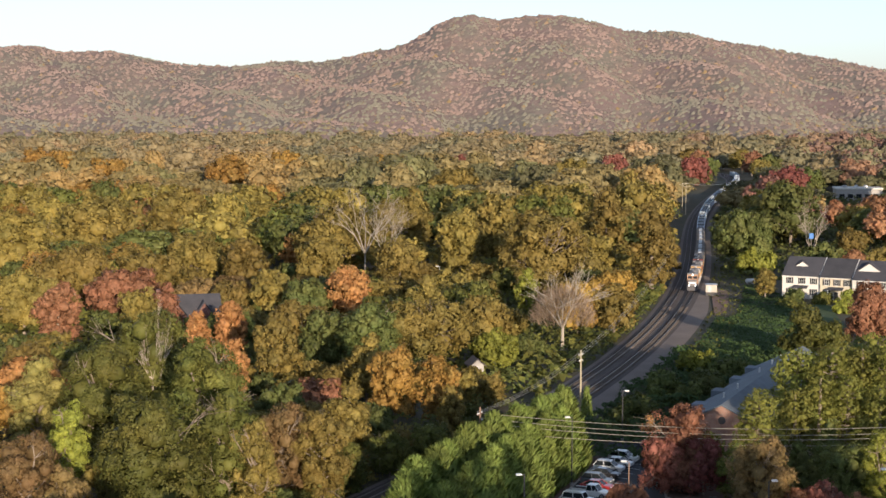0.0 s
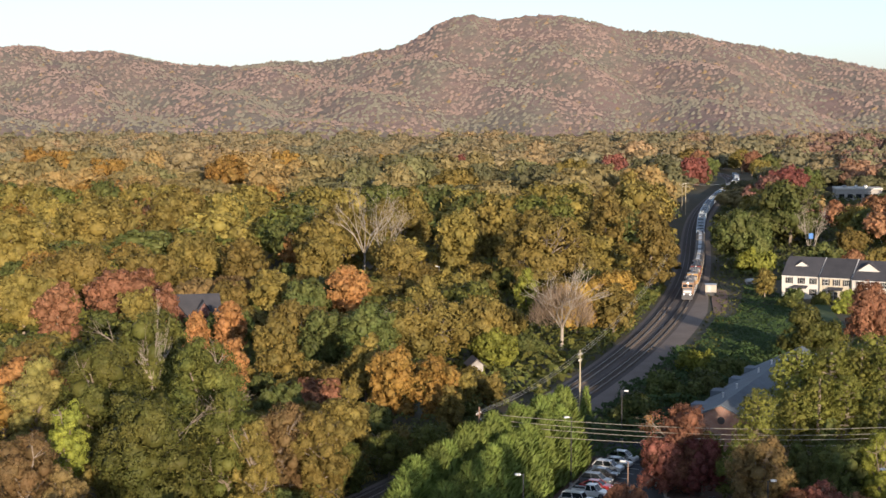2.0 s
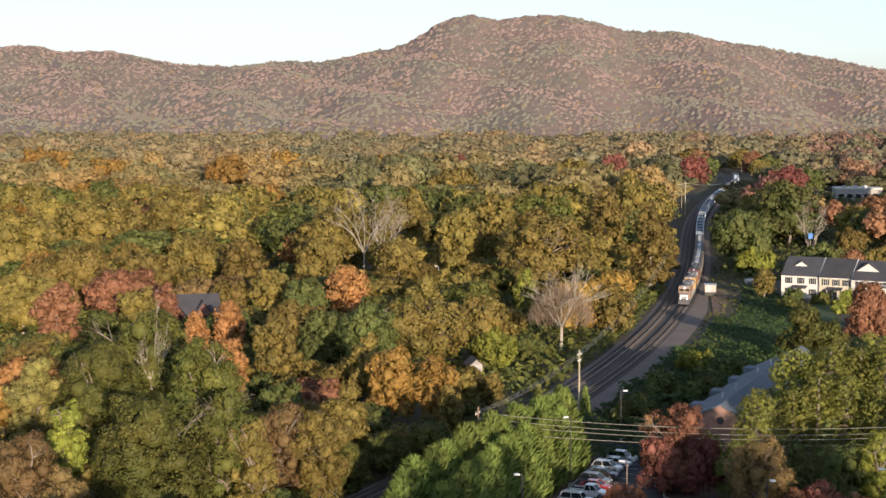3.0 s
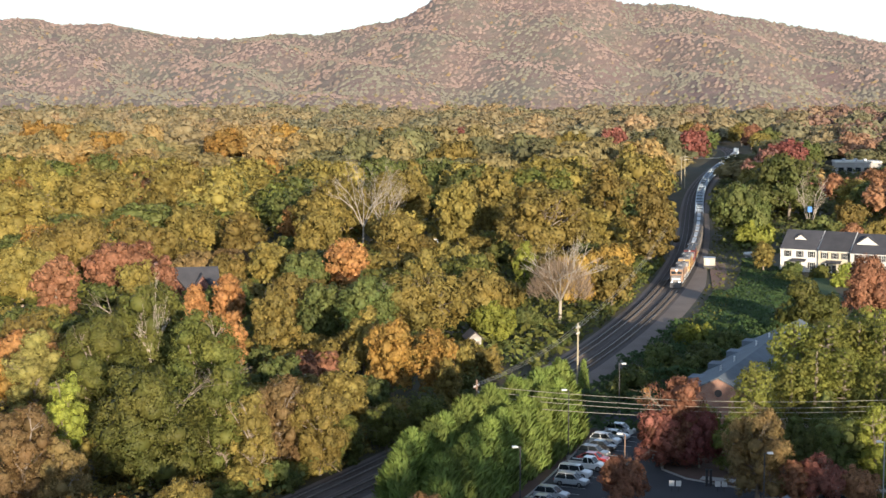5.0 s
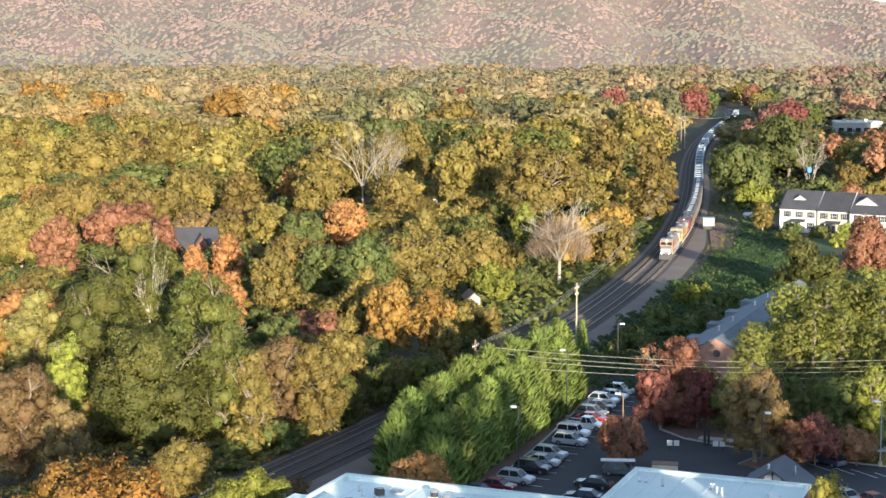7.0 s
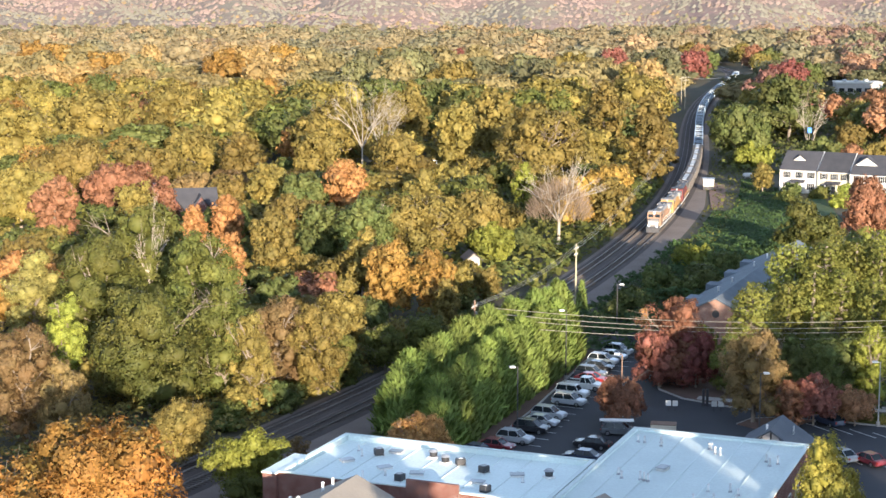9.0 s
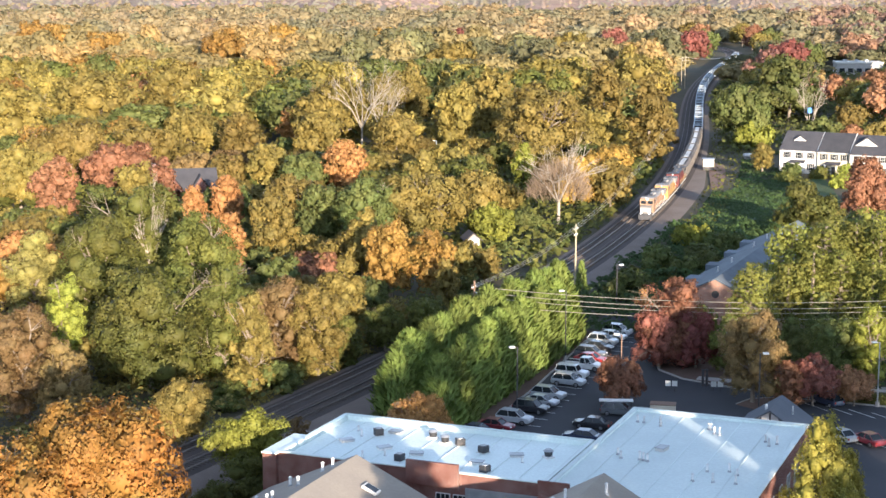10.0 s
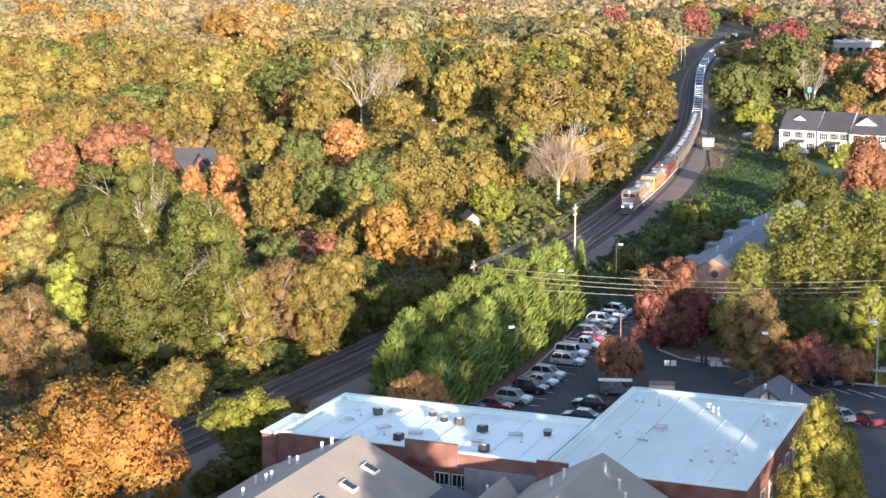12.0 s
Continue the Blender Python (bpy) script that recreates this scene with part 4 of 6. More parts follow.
def mountain_canopy():
    """The closed canopy on the mountain: rounded tree tops over the slope."""
    rng = np.random.default_rng(21)
    ys, us = np.arange(1660, 2590, 6.5), np.linspace(-1, 1, 330)
    gu, gy = np.meshgrid(us, ys)
    gx = gu * (0.285 * gy + 40)
    cell = 8.0
    jit = rng.uniform(0.1, 0.9, (260, 260, 3))
    best = np.zeros(gx.shape)
    ix, iy = np.floor(gx / cell).astype(int), np.floor(gy / cell).astype(int)
    for dx in (-1, 0, 1):
        for dy in (-1, 0, 1):
            j = jit[(ix + dx) % 260, (iy + dy) % 260]
            d2 = (gx - (ix + dx + j[..., 0]) * cell) ** 2 + (gy - (iy + dy + j[..., 1]) * cell) ** 2
            best = np.maximum(best, np.clip(1 - d2 / 42.0, 0, 1) ** 0.7 * (1.8 + 3.8 * j[..., 2]))
    gz = land(gx, gy) + 4.6 + 0.3 * best
    n, i = len(us), np.arange((len(ys) - 1) * len(us))
    i = i[i % n < n - 1]
    me = array_mesh("mountain_canopy", np.stack([gx, gy, gz], -1).reshape(-1, 3), [], np.stack([i, i + 1, i + n + 1, i + n], -1))
    me.polygons.foreach_set("use_smooth", np.ones(len(me.polygons), bool))
    tagged(link_mesh("mountain_canopy", me, CANOPY), "haze-tinted mauve, brown and green autumn woods on a mountain", "mountain woods", kind="stuff")


mountain_canopy()


def mountain_woods():
    """Small tree crowns all over the mountain, joined by colour."""
    rng = np.random.default_rng(12)
    n = 23000
    y = rng.uniform(1660, 2580, n)
    x = rng.uniform(-1, 1, n) * (0.275 * y + 30)
    z = land(x, y)
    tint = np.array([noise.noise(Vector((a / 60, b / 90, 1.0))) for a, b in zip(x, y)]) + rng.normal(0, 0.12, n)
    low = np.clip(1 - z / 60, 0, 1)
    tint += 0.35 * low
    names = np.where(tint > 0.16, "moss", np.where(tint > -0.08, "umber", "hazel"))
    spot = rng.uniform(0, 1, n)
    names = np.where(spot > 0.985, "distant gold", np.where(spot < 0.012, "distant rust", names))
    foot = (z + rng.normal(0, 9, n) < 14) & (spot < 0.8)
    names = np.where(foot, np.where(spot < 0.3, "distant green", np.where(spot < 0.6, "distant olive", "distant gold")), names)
    for kind in sorted(set(names)):
        i = np.nonzero(names == kind)[0]
        m = len(i)
        r = rng.uniform(2.6, 4.4, m)
        c = np.stack([x[i], y[i], z[i] + 2.2 + r * 0.5], -1)
        v = OCT_V[None] * (1 + rng.normal(0, 0.15, (m, 6, 1))) * r[:, None, None] * (1.0, 1.0, 0.95) + c[:, None]
        t = (OCT_F[None] + 6 * np.arange(m)[:, None, None]).reshape(-1, 3)
        k = 1
        d = unit(rng.normal(size=(m, k, 3)) * (1, 0.5, 0.6) + (0, -0.6, 0.5)).reshape(-1, 3)
        lv, lq = leaf_quads(rng, np.repeat(c, k, 0) + d * np.repeat(r, k)[:, None], unit(d + rng.normal(0, 0.2, d.shape)), 1.4)
        soft = np.concatenate([np.tile(unit(0.4 * OCT_V + (0, -0.35, 0.3)), (m, 1)), np.repeat(unit(0.45 * d + (0, -0.35, 0.3)), 4, 0)])
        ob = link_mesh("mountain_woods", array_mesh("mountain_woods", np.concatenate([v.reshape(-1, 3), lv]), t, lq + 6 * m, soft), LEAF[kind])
        words = {"moss": "greenish", "umber": "brown", "hazel": "mauve-brown"}.get(kind, kind.split()[-1])
        tagged(ob, f"{words} haze-tinted autumn woods covering a mountain side", "mountain woods", kind="stuff")


mountain_woods()

# unseen trees added south of the car park, whose long evening shade falls over it
for i, (x, y, h, r) in enumerate([(14, 75, 23, 6), (27, 76, 28, 6), (34, 77, 28, 6), (41, 74, 28, 7), (54, 76, 25, 6), (66, 74, 29, 8), (79, 76, 31, 9), (92, 74, 30, 9), (105, 76, 30, 9), (118, 74, 29, 9)]):
    tree(("green", "olive", "brown")[i % 3], "broad", x, y, h, r, "", "coarse")


# car park and paths
def slab(name, outline, z0, z1, material, label, category):
    bm = bmesh.new()
    top = [bm.verts.new((x, y, z1)) for x, y in outline]
    low = [bm.verts.new((x, y, z0)) for x, y in outline]
    bm.faces.new(top)
    for i in range(len(top)):
        j = (i + 1) % len(top)
        bm.faces.new((low[i], low[j], top[j], top[i]))
    bmesh.ops.recalc_face_normals(bm, faces=bm.faces[:])
    return tagged(part(name, bm, material), label, category, kind="structure")


slab("car_park", [(-6, 150), (75, 138), (82, 186), (62, 193), (50, 198.5), (41, 204), (37, 206), (31, 211), (28.6, 216), (29.5, 228), (33, 262), (27, 264), (22.4, 240), (11.5, 206), (3.5, 184)],
     -0.3, 0.0, ASPHALT, "dark asphalt car park with white stall lines", "car park")
slab("mulch_bed", [(3.3, 183.8), (11.3, 206), (22.2, 240), (20.5, 241), (8.5, 207), (-2, 188)], -0.3, 0.12, MULCH, "reddish mulch strip under evergreen trees", "planting bed")
slab("mulch_bed", [(31.2, 211.4), (29.0, 216), (29.9, 228), (31, 238), (50, 238), (52, 206), (38, 206.6)], -0.3, 0.1, MULCH, "brown mulch under small trees", "planting bed")
slab("planting_island", [(35.8, 198.0), (38, 200.6), (42, 201.2), (45.5, 199.8), (42, 196.4), (37.5, 195.8)], -0.3, 0.13, MULCH, "mulched island with a pale kerb", "planting bed")


def path_strip(name, points, width, z, material, label, category):
    """A narrow raised strip along a line of points."""
    bm = bmesh.new()
    for (x0, y0), (x1, y1) in zip(points, points[1:]):
        d = Vector((x1 - x0, y1 - y0, 0))
        n = Vector((-d.y, d.x, 0)).normalized() * width / 2
        a, b = Vector((x0, y0, 0)), Vector((x1, y1, 0))
        q = [a - n, b - n, b + n, a + n]
        top = [bm.verts.new(v + Vector((0, 0, z))) for v in q]
        low = [bm.verts.new(v + Vector((0, 0, -0.2))) for v in q]
        bm.faces.new(top)
        for i in range(4):
            j = (i + 1) % 4
            bm.faces.new((low[i], low[j], top[j], top[i]))
    bmesh.ops.recalc_face_normals(bm, faces=bm.faces[:])
    return tagged(part(name, bm, material), label, category, kind="structure")


path_strip("pavement", [(33.0, 211.2), (36.5, 209.8), (41, 207.6), (46, 206.4), (58, 205.2), (72, 203)], 1.7, 0.16, CONCRETE, "pale concrete footpath beside a planting bed", "pavement")
path_strip("kerb", [(33, 262), (29.5, 228), (28.6, 216), (31, 211), (37, 206), (41, 204), (50, 198.5), (62, 193)], 0.25, 0.17, CONCRETE, "pale concrete kerb of a car park", "kerb")
path_strip("kerb", [(3.5, 184), (11.5, 206), (22.4, 240)], 0.22, 0.15, CONCRETE, "concrete kerb along the parking row", "kerb")
path_strip("kerb", [(35.8, 198.0), (38, 200.6), (42, 201.2), (45.5, 199.8)], 0.22, 0.16, CONCRETE, "rounded kerb of a planting island", "kerb")


def stall_line(x, y, length=5.0, turn=-25.0):
    ob = part("stall_line", box((0, -0.07, 0.0), (length, 0.07, 0.012)), PAINT_LINE)
    ob.matrix_basis = pose(x, y, 0.002, 0, 0, turn)
    return tagged(ob, "worn white painted parking line", "road marking", "stall lines", "structure")


for i in range(19):
    f = i / 18
    stall_line(4.6 + 19.0 * f, 184.0 + 54.0 * f)
for i in range(5):
    stall_line(18.6 + 1.35 * i, 180.5 + 4.1 * i)
for i in range(6):
    stall_line(44.2 + 2.4 * i, 199.0 - 1.6 * i, 4.6, -62)
    stall_line(42.0 + 2.6 * i, 186.0 - 1.5 * i, 4.6, -62)


# buildings
def wall_box(name, lo, hi, material, parent):
    return part(name, box(lo, hi), material, parent)


def add_window(parent, x, y, z, w, h, face="front", bars=2, frame_material=WHITE_PAINT, shutters=None):
    """A window with frame, sill and panes set on a wall that faces -y (front), +x (east) or -x (west)."""
    turn = {"front": 0, "east": 90, "west": -90}[face]
    win = part("window", box((-w / 2, -0.03, 0), (w / 2, 0.03, h)), GLASS, parent)
    win.matrix_basis = pose(x, y, z, 0, 0, turn)
    fr = bmesh.new()
    t = 0.07
    for lo, hi in (((-w / 2 - t, -0.08, -t), (w / 2 + t, 0.02, 0)), ((-w / 2 - t, -0.08, h), (w / 2 + t, 0.02, h + t)),
                   ((-w / 2 - t, -0.08, 0), (-w / 2, 0.02, h)), ((w / 2, -0.08, 0), (w / 2 + t, 0.02, h))):
        add_box(fr, lo, hi)
    for i in range(1, bars):
        add_box(fr, (-w / 2 + w * i / bars - 0.025, -0.07, 0), (-w / 2 + w * i / bars + 0.025, 0.02, h))
    add_box(fr, (-w / 2, -0.07, h / 2 - 0.025), (w / 2, 0.02, h / 2 + 0.025))
    part("frame", fr, frame_material, win)
    part("sill", box((-w / 2 - 0.12, -0.15, -0.15), (w / 2 + 0.12, 0.0, -0.08)), frame_material, win)
    if shutters:
        for s in (-1, 1):
            part("shutter", box((s * (w / 2 + 0.30) - 0.2, -0.09, -0.03), (s * (w / 2 + 0.30) + 0.2, 0.0, h + 0.03), 0.01), shutters, win, "dark window shutter")
    return win


def gable_roof(parent, x0, x1, y0, y1, eave, ridge, material, along="y", over=0.5, thick=0.22, name="roof"):
    """A two-sided roof with overhang; the ridge runs along y or x."""
    if along == "y":
        m, k = (x0 + x1) / 2, (ridge - eave) / ((x1 - x0) / 2)
        o = [(x0 - over, eave - k * over), (m, ridge), (x1 + over, eave - k * over), (x1 + over, eave - k * over + thick), (m, ridge + thick), (x0 - over, eave - k * over + thick)]
        bm = prism(o, "y", y0 - over, y1 + over)
    else:
        m, k = (y0 + y1) / 2, (ridge - eave) / ((y1 - y0) / 2)
        o = [(y0 - over, eave - k * over), (m, ridge), (y1 + over, eave - k * over), (y1 + over, eave - k * over + thick), (m, ridge + thick), (y0 - over, eave - k * over + thick)]
        bm = prism(o, "x", x0 - over, x1 + over)
    return part(name, bm, material, parent)


def gable_walls(parent, x0, x1, y0, y1, eave, ridge, material, along="y"):
    if along == "y":
        o = [(x0, -0.2), (x1, -0.2), (x1, eave), ((x0 + x1) / 2, ridge), (x0, eave)]
        return part("wall", prism(o, "y", y0, y1), material, parent)
    o = [(y0, -0.2), (y1, -0.2), (y1, eave), ((y0 + y1) / 2, ridge), (y0, eave)]
    return part("wall", prism(o, "x", x0, x1), material, parent)


SITE = pose(20, 170, 0, 0, 0, -22)


def flat_block(x0, x1, y0, y1, roof_z, parapet, label):
    """A flat-roofed brick block: hollow walls with a coping, and a white membrane roof inside the parapet."""
    b = thing("flat_roofed_building", SITE, label, "building")
    t = 0.35
    for lo, hi in (((x0, y0, -0.2), (x1, y0 + t, roof_z + parapet)), ((x0, y1 - t, -0.2), (x1, y1, roof_z + parapet)),
                   ((x0, y0 + t, -0.2), (x0 + t, y1 - t, roof_z + parapet)), ((x1 - t, y0 + t, -0.2), (x1, y1 - t, roof_z + parapet))):
        wall_box("wall", lo, hi, BRICK, b)
        part("coping", box((lo[0] - 0.06, lo[1] - 0.06, hi[2]), (hi[0] + 0.06, hi[1] + 0.06, hi[2] + 0.14), 0.02), MEMBRANE, b, "white metal coping")
    for lo, hi in (((x0 + t, y0 + t, roof_z - 0.1), (x1 - t, y0 + t + 0.05, roof_z + parapet)), ((x0 + t, y1 - t - 0.05, roof_z - 0.1), (x1 - t, y1 - t, roof_z + parapet)),
                   ((x0 + t, y0 + t + 0.05, roof_z - 0.1), (x0 + t + 0.05, y1 - t - 0.05, roof_z + parapet)), ((x1 - t - 0.05, y0 + t + 0.05, roof_z - 0.1), (x1 - t, y1 - t - 0.05, roof_z + parapet))):
        part("upstand", box(lo, hi), MEMBRANE, b, "white membrane turned up the parapet")
    r = bmesh.new()
    bmesh.ops.create_grid(r, x_segments=16, y_segments=14, size=0.5, matrix=Matrix.Translation(((x0 + x1) / 2, (y0 + y1) / 2, roof_z)) @ Matrix.Diagonal((x1 - x0 - 2 * t, y1 - y0 - 2 * t, 1, 1)))
    for v in r.verts:
        v.co.z += 0.05 * noise.noise(v.co * 0.25)
    part("roof", r, MEMBRANE, b, "white membrane roof with welded seams")
    for x in np.arange(x0 + 2.5, x1 - 1, 3.0):
        part("seam", box((float(x), y0 + t + 0.06, roof_z - 0.02), (float(x) + 0.10, y1 - t - 0.06, roof_z + 0.055)), MEMBRANE, b)
    return b


block_a = flat_block(-27.2, -0.35, -28.3, -13.2, 6.35, 0.5, "low brick building with a flat white membrane roof and parapet")
block_b = flat_block(0.0, 18.2, -29.6, 0.0, 6.75, 0.22, "brick building with a broad flat white roof")
for i in range(7):
    add_window(block_b, 18.22, -3.2 - 3.9 * i, 3.0, 1.3, 1.9, "east", 2)
for i in range(4):
    add_window(block_b, 12.6 + 1.9 * i - 0.9, -29.63, 3.4, 1.1, 1.7, "front", 3)
for i in range(2):
    add_window(block_a, -10.2 + 1.7 * i, -28.33, 2.6, 1.3, 2.2, "front", 3)
part("parapet_pier", box((-13.8, -28.7, 5.5), (-8.6, -28.34, 7.75), 0.02), BRICK, block_a, "raised brick parapet pier")
part("parapet_pier", box((-28.7, -28.7, -0.2), (-27.22, -22.0, 6.75), 0.02), BRICK, block_a, "brick corner mass")
part("coping", box((-28.78, -28.78, 6.75), (-27.15, -21.9, 6.9), 0.02), MEMBRANE, block_a, "white metal coping")
part("parapet_pier", box((-0.55, -29.9, -0.2), (2.4, -29.62, 7.6), 0.02), BRICK, block_b, "brick wall end above the roof")
part("panel_wall", box((-8.0, -28.42, -0.2), (-0.6, -28.31, 5.6)), METAL_GREY, block_a, "grey sheet-metal clad wall")


def gabled_house(m, x0, x1, y0, y1, eave, ridge, wall, roof, label, along="y", category="house"):
    h = thing("gabled_house", m, label, category)
    gable_walls(h, x0, x1, y0, y1, eave, ridge, wall, along)
    gable_roof(h, x0, x1, y0, y1, eave, ridge, roof, along)
    return h


hall = gabled_house(SITE, -25.0, -8.0, -74, -34.0, 5.1, 9.0, BRICK, TAN_SHINGLE, "brick hall with a long tan shingle gable roof and skylights", "y", "building")
part("side_roof", prism([(-7.7, 4.3), (-4.2, 4.3), (-4.2, 4.5), (-7.7, 5.6)], "y", -38.0, -33.2), SLATE_SHINGLE, hall, "small grey lean-to roof")
part("porch_post", box((-4.7, -37.8, -0.2), (-4.4, -37.5, 4.3)), WHITE_PAINT, hall)
part("porch_post", box((-4.7, -33.8, -0.2), (-4.4, -33.5, 4.3)), WHITE_PAINT, hall)
for k, (u, v) in enumerate([(-13.0, -38.2), (-12.8, -43.0), (-12.9, -47.6), (-13.0, -53.0)]):
    z = 9.0 - (u + 16.45) * 3.0 / 6.55
    sk = part("skylight", box((-0.75, -0.55, 0.0), (0.75, 0.55, 0.28), 0.04), WHITE_PAINT, hall, "white-framed roof skylight")
    sk.matrix_basis = pose(u, v, z + 0.24, 0, 24.6, 0)
    part("pane", box((-0.6, -0.42, 0.28), (0.6, 0.42, 0.31)), GLASS, sk)


def roof_pipe(m, height, r, label="short white plastic roof vent pipe"):
    p = thing("vent_pipe", m, label, "vent", "roof vents")
    part("pipe", tube((0, 0, -0.25), (0, 0, height), r, r, 10), PLASTIC_WHITE, p)
    part("collar", tube((0, 0, -0.1), (0, 0, 0.14), r * 2.0, r * 1.2, 10), METAL_GREY, p)
    part("cap", tube((0, 0, height), (0, 0, height + 0.12), r * 1.5, r * 0.5, 10), PLASTIC_WHITE, p)
    return p


hall_b = gabled_house(SITE, -0.3, 11.8, -74, -31.0, 5.6, 9.0, CREAM, TAN_SHINGLE, "cream house with a grey-tan shingle gable roof", "y", "building")
porch = gabled_house(SITE, -4.1, -0.9, -41, -33.2, 4.6, 6.6, CREAM, TAN_SHINGLE, "small cream gabled entrance bay", "y", "building")
for u, v in ((-17.6, -36.2), (-18.3, -36.8), (-18.6, -41.0), (-18.9, -45.2), (-19.1, -45.8), (-19.0, -50.0), (-20.4, -39.0), (-20.8, -44.5)):
    roof_pipe(SITE @ pose(u, v, 9.0 - abs(u + 16.45) * 3.0 / 6.55 + 0.25), 0.75, 0.13)
for u, v in ((4.0, -36.0), (3.4, -37.5), (8.6, -35.2), (9.6, -36.8), (7.0, -34.0), (-3.4, -34.6), (-2.9, -34.4)):
    z = 9.0 - abs(u - 5.75) * 3.4 / 6.05 + 0.2 if u > -1 else 5.4
    roof_pipe(SITE @ pose(u, v, z), 0.9, 0.12)


# roof equipment
def vent_unit(u, v, z, turn):
    """A squat exhaust fan on a kerb."""
    ob = thing("roof_fan", SITE @ pose(u, v, z, 0, 0, turn), "grey galvanised roof exhaust fan with a dark intake", "roof fan", "roof equipment")
    part("kerb", box((-0.45, -0.45, -0.1), (0.45, 0.45, 0.25), 0.02), WHITE_PAINT, ob)
    part("drum", tube((0, 0, 0.25), (0, 0, 0.75), 0.36, 0.42, 14), DARK_METAL, ob)
    part("hood", tube((0, 0, 0.75), (0, 0, 0.95), 0.52, 0.3, 14), METAL_GREY, ob)
    return ob


def roof_hatch(u, v, z, turn, w=1.3, d=0.9):
    ob = thing("roof_hatch", SITE @ pose(u, v, z, 0, 0, turn), "low white-framed roof hatch with a grey lid", "roof hatch", "roof equipment")
    part("kerb", box((-w / 2, -d / 2, -0.1), (w / 2, d / 2, 0.22), 0.02), WHITE_PAINT, ob)
    part("lid", box((-w / 2 - 0.05, -d / 2 - 0.05, 0.22), (w / 2 + 0.05, d / 2 + 0.05, 0.32), 0.03), METAL_GREY, ob)
    return ob


def air_unit(u, v, z, turn):
    ob = thing("air_conditioner", SITE @ pose(u, v, z, 0, 0, turn), "small dark rooftop air-conditioning unit", "air conditioner", "roof equipment")
    part("casing", box((-0.45, -0.38, 0.1), (0.45, 0.38, 0.75), 0.04), DARK_METAL, ob)
    part("fan_guard", tube((0, 0, 0.75), (0, 0, 0.82), 0.3, 0.28, 14), METAL_GREY, ob)
    for s in (-0.4, 0.4):
        part("skid", box((s - 0.06, -0.5, -0.1), (s + 0.06, 0.5, 0.1)), WHITE_PAINT, ob)
    return ob


for u, v, k in ((-21.5, -17.6, 3), (-20.2, -16.2, 2), (-16.0, -16.6, 1), (-12.6, -17.9, 3), (-14.2, -17.9, 1), (-23.5, -20.8, 2), (-19.0, -21.8, 2), (-15.3, -22.5, 2), (-16.0, -25.0, 3),
                (-9.6, -19.4, 3), (-8.9, -23.0, 2), (-7.2, -25.4, 3), (-6.2, -19.4, 2), (-3.2, -18.8, 1), (6.5, -13.4, 2)):
    (vent_unit if k == 1 else roof_hatch if k == 2 else air_unit)(u, v, 6.3 if u < 0 else 6.8, (u * 40) % 90)
for u, v in ((1.6, -4.4), (2.3, -4.5), (3.9, -4.0), (4.2, -5.2), (9.0, -4.6), (9.3, -4.7), (9.9, -6.0), (10.5, -6.3), (15.2, -7.0), (15.8, -8.4), (16.4, -7.4), (3.0, -16.5),
             (3.6, -17.6), (5.4, -17.5), (5.8, -17.6), (6.2, -17.7), (12.2, -18.9), (11.6, -22.2), (13.4, -21.9), (15.0, -19.0), (15.4, -21.6), (14.1, -18.2),
             (-24.0, -17.0), (-22.9, -18.6), (-18.0, -23.9), (-5.0, -21.2), (-19.6, -25.6)):
    roof_pipe(SITE @ pose(u, v, 6.3 if u < 0 else 6.8), 0.55 + 0.25 * ((u * 7) % 1), 0.11)


# small half-timbered pavilion
pav = thing("pavilion", pose(36.6, 178.6, 0, 0, 0, -22), "small pavilion with a grey hipped shingle roof and half-timbered gable", "pavilion")
part("wall", prism([(-3.2, -0.1), (3.2, -0.1), (3.2, 3.0), (0, 5.0), (-3.2, 3.0)], "y", -3.0, 3.0), WHITE_PAINT, pav)
gable_roof(pav, -3.2, 3.2, -2.9, 3.2, 3.0, 5.1, SLATE_SHINGLE, "y", 0.6)
for x0, z0, x1, z1 in ((-2.9, 3.05, 2.9, 3.05), (0, 3.05, 0, 4.9), (-2.6, 3.1, -0.9, 4.3), (2.6, 3.1, 0.9, 4.3), (-1.2, 4.1, -0.1, 3.1), (1.2, 4.1, 0.1, 3.1)):
    part("timber", tube((x0, -3.04, z0), (x1, -3.04, z1), 0.09, 0.09, 4), BROWN_ROOF, pav, "dark timber brace")
roof_pipe(pose(35.4, 177.6, 4.6), 0.7, 0.14)
roof_pipe(pose(38.4, 178.0, 4.4), 0.6, 0.08)

# long building with a blue-grey roof behind the pines
lodge = thing("long_building", pose(38.9, 238.5, 0, 0, 0, -22.6), "long low brick building with a blue-grey shingle roof", "building")
gable_walls(lodge, -7.0, 8.4, 0.0, 62, 4.4, 8.2, PINK_BRICK, "y")
gable_roof(lodge, -7.0, 8.4, 0.2, 62, 4.4, 8.2, BLUE_SHINGLE, "y", 0.6)
part("vent", tube((0.7, -0.12, 6.0), (0.7, 0.02, 6.0), 0.55, 0.55, 16), DARK_METAL, lodge, "round dark louvre in a gable")
for k, v in enumerate((14.0, 27.0, 40.0, 52.0)):
    part("dormer", prism([(-7.4, 4.2), (-4.6, 5.5), (-7.4, 5.5)], "y", v, v + 3.2), BLUE_SHINGLE, lodge, "low shingled eave dormer")
part("side_wing", prism([(8.4, -0.2), (17.0, -0.2), (17.0, 3.2), (8.4, 4.3)], "y", 4.0, 24.0), CREAM, lodge, "cream side wing")
part("side_roof", prism([(8.5, 4.4), (17.6, 3.1), (17.6, 3.35), (8.5, 4.7)], "y", 3.5, 24.5), BROWN_ROOF, lodge, "brown lean-to roof")
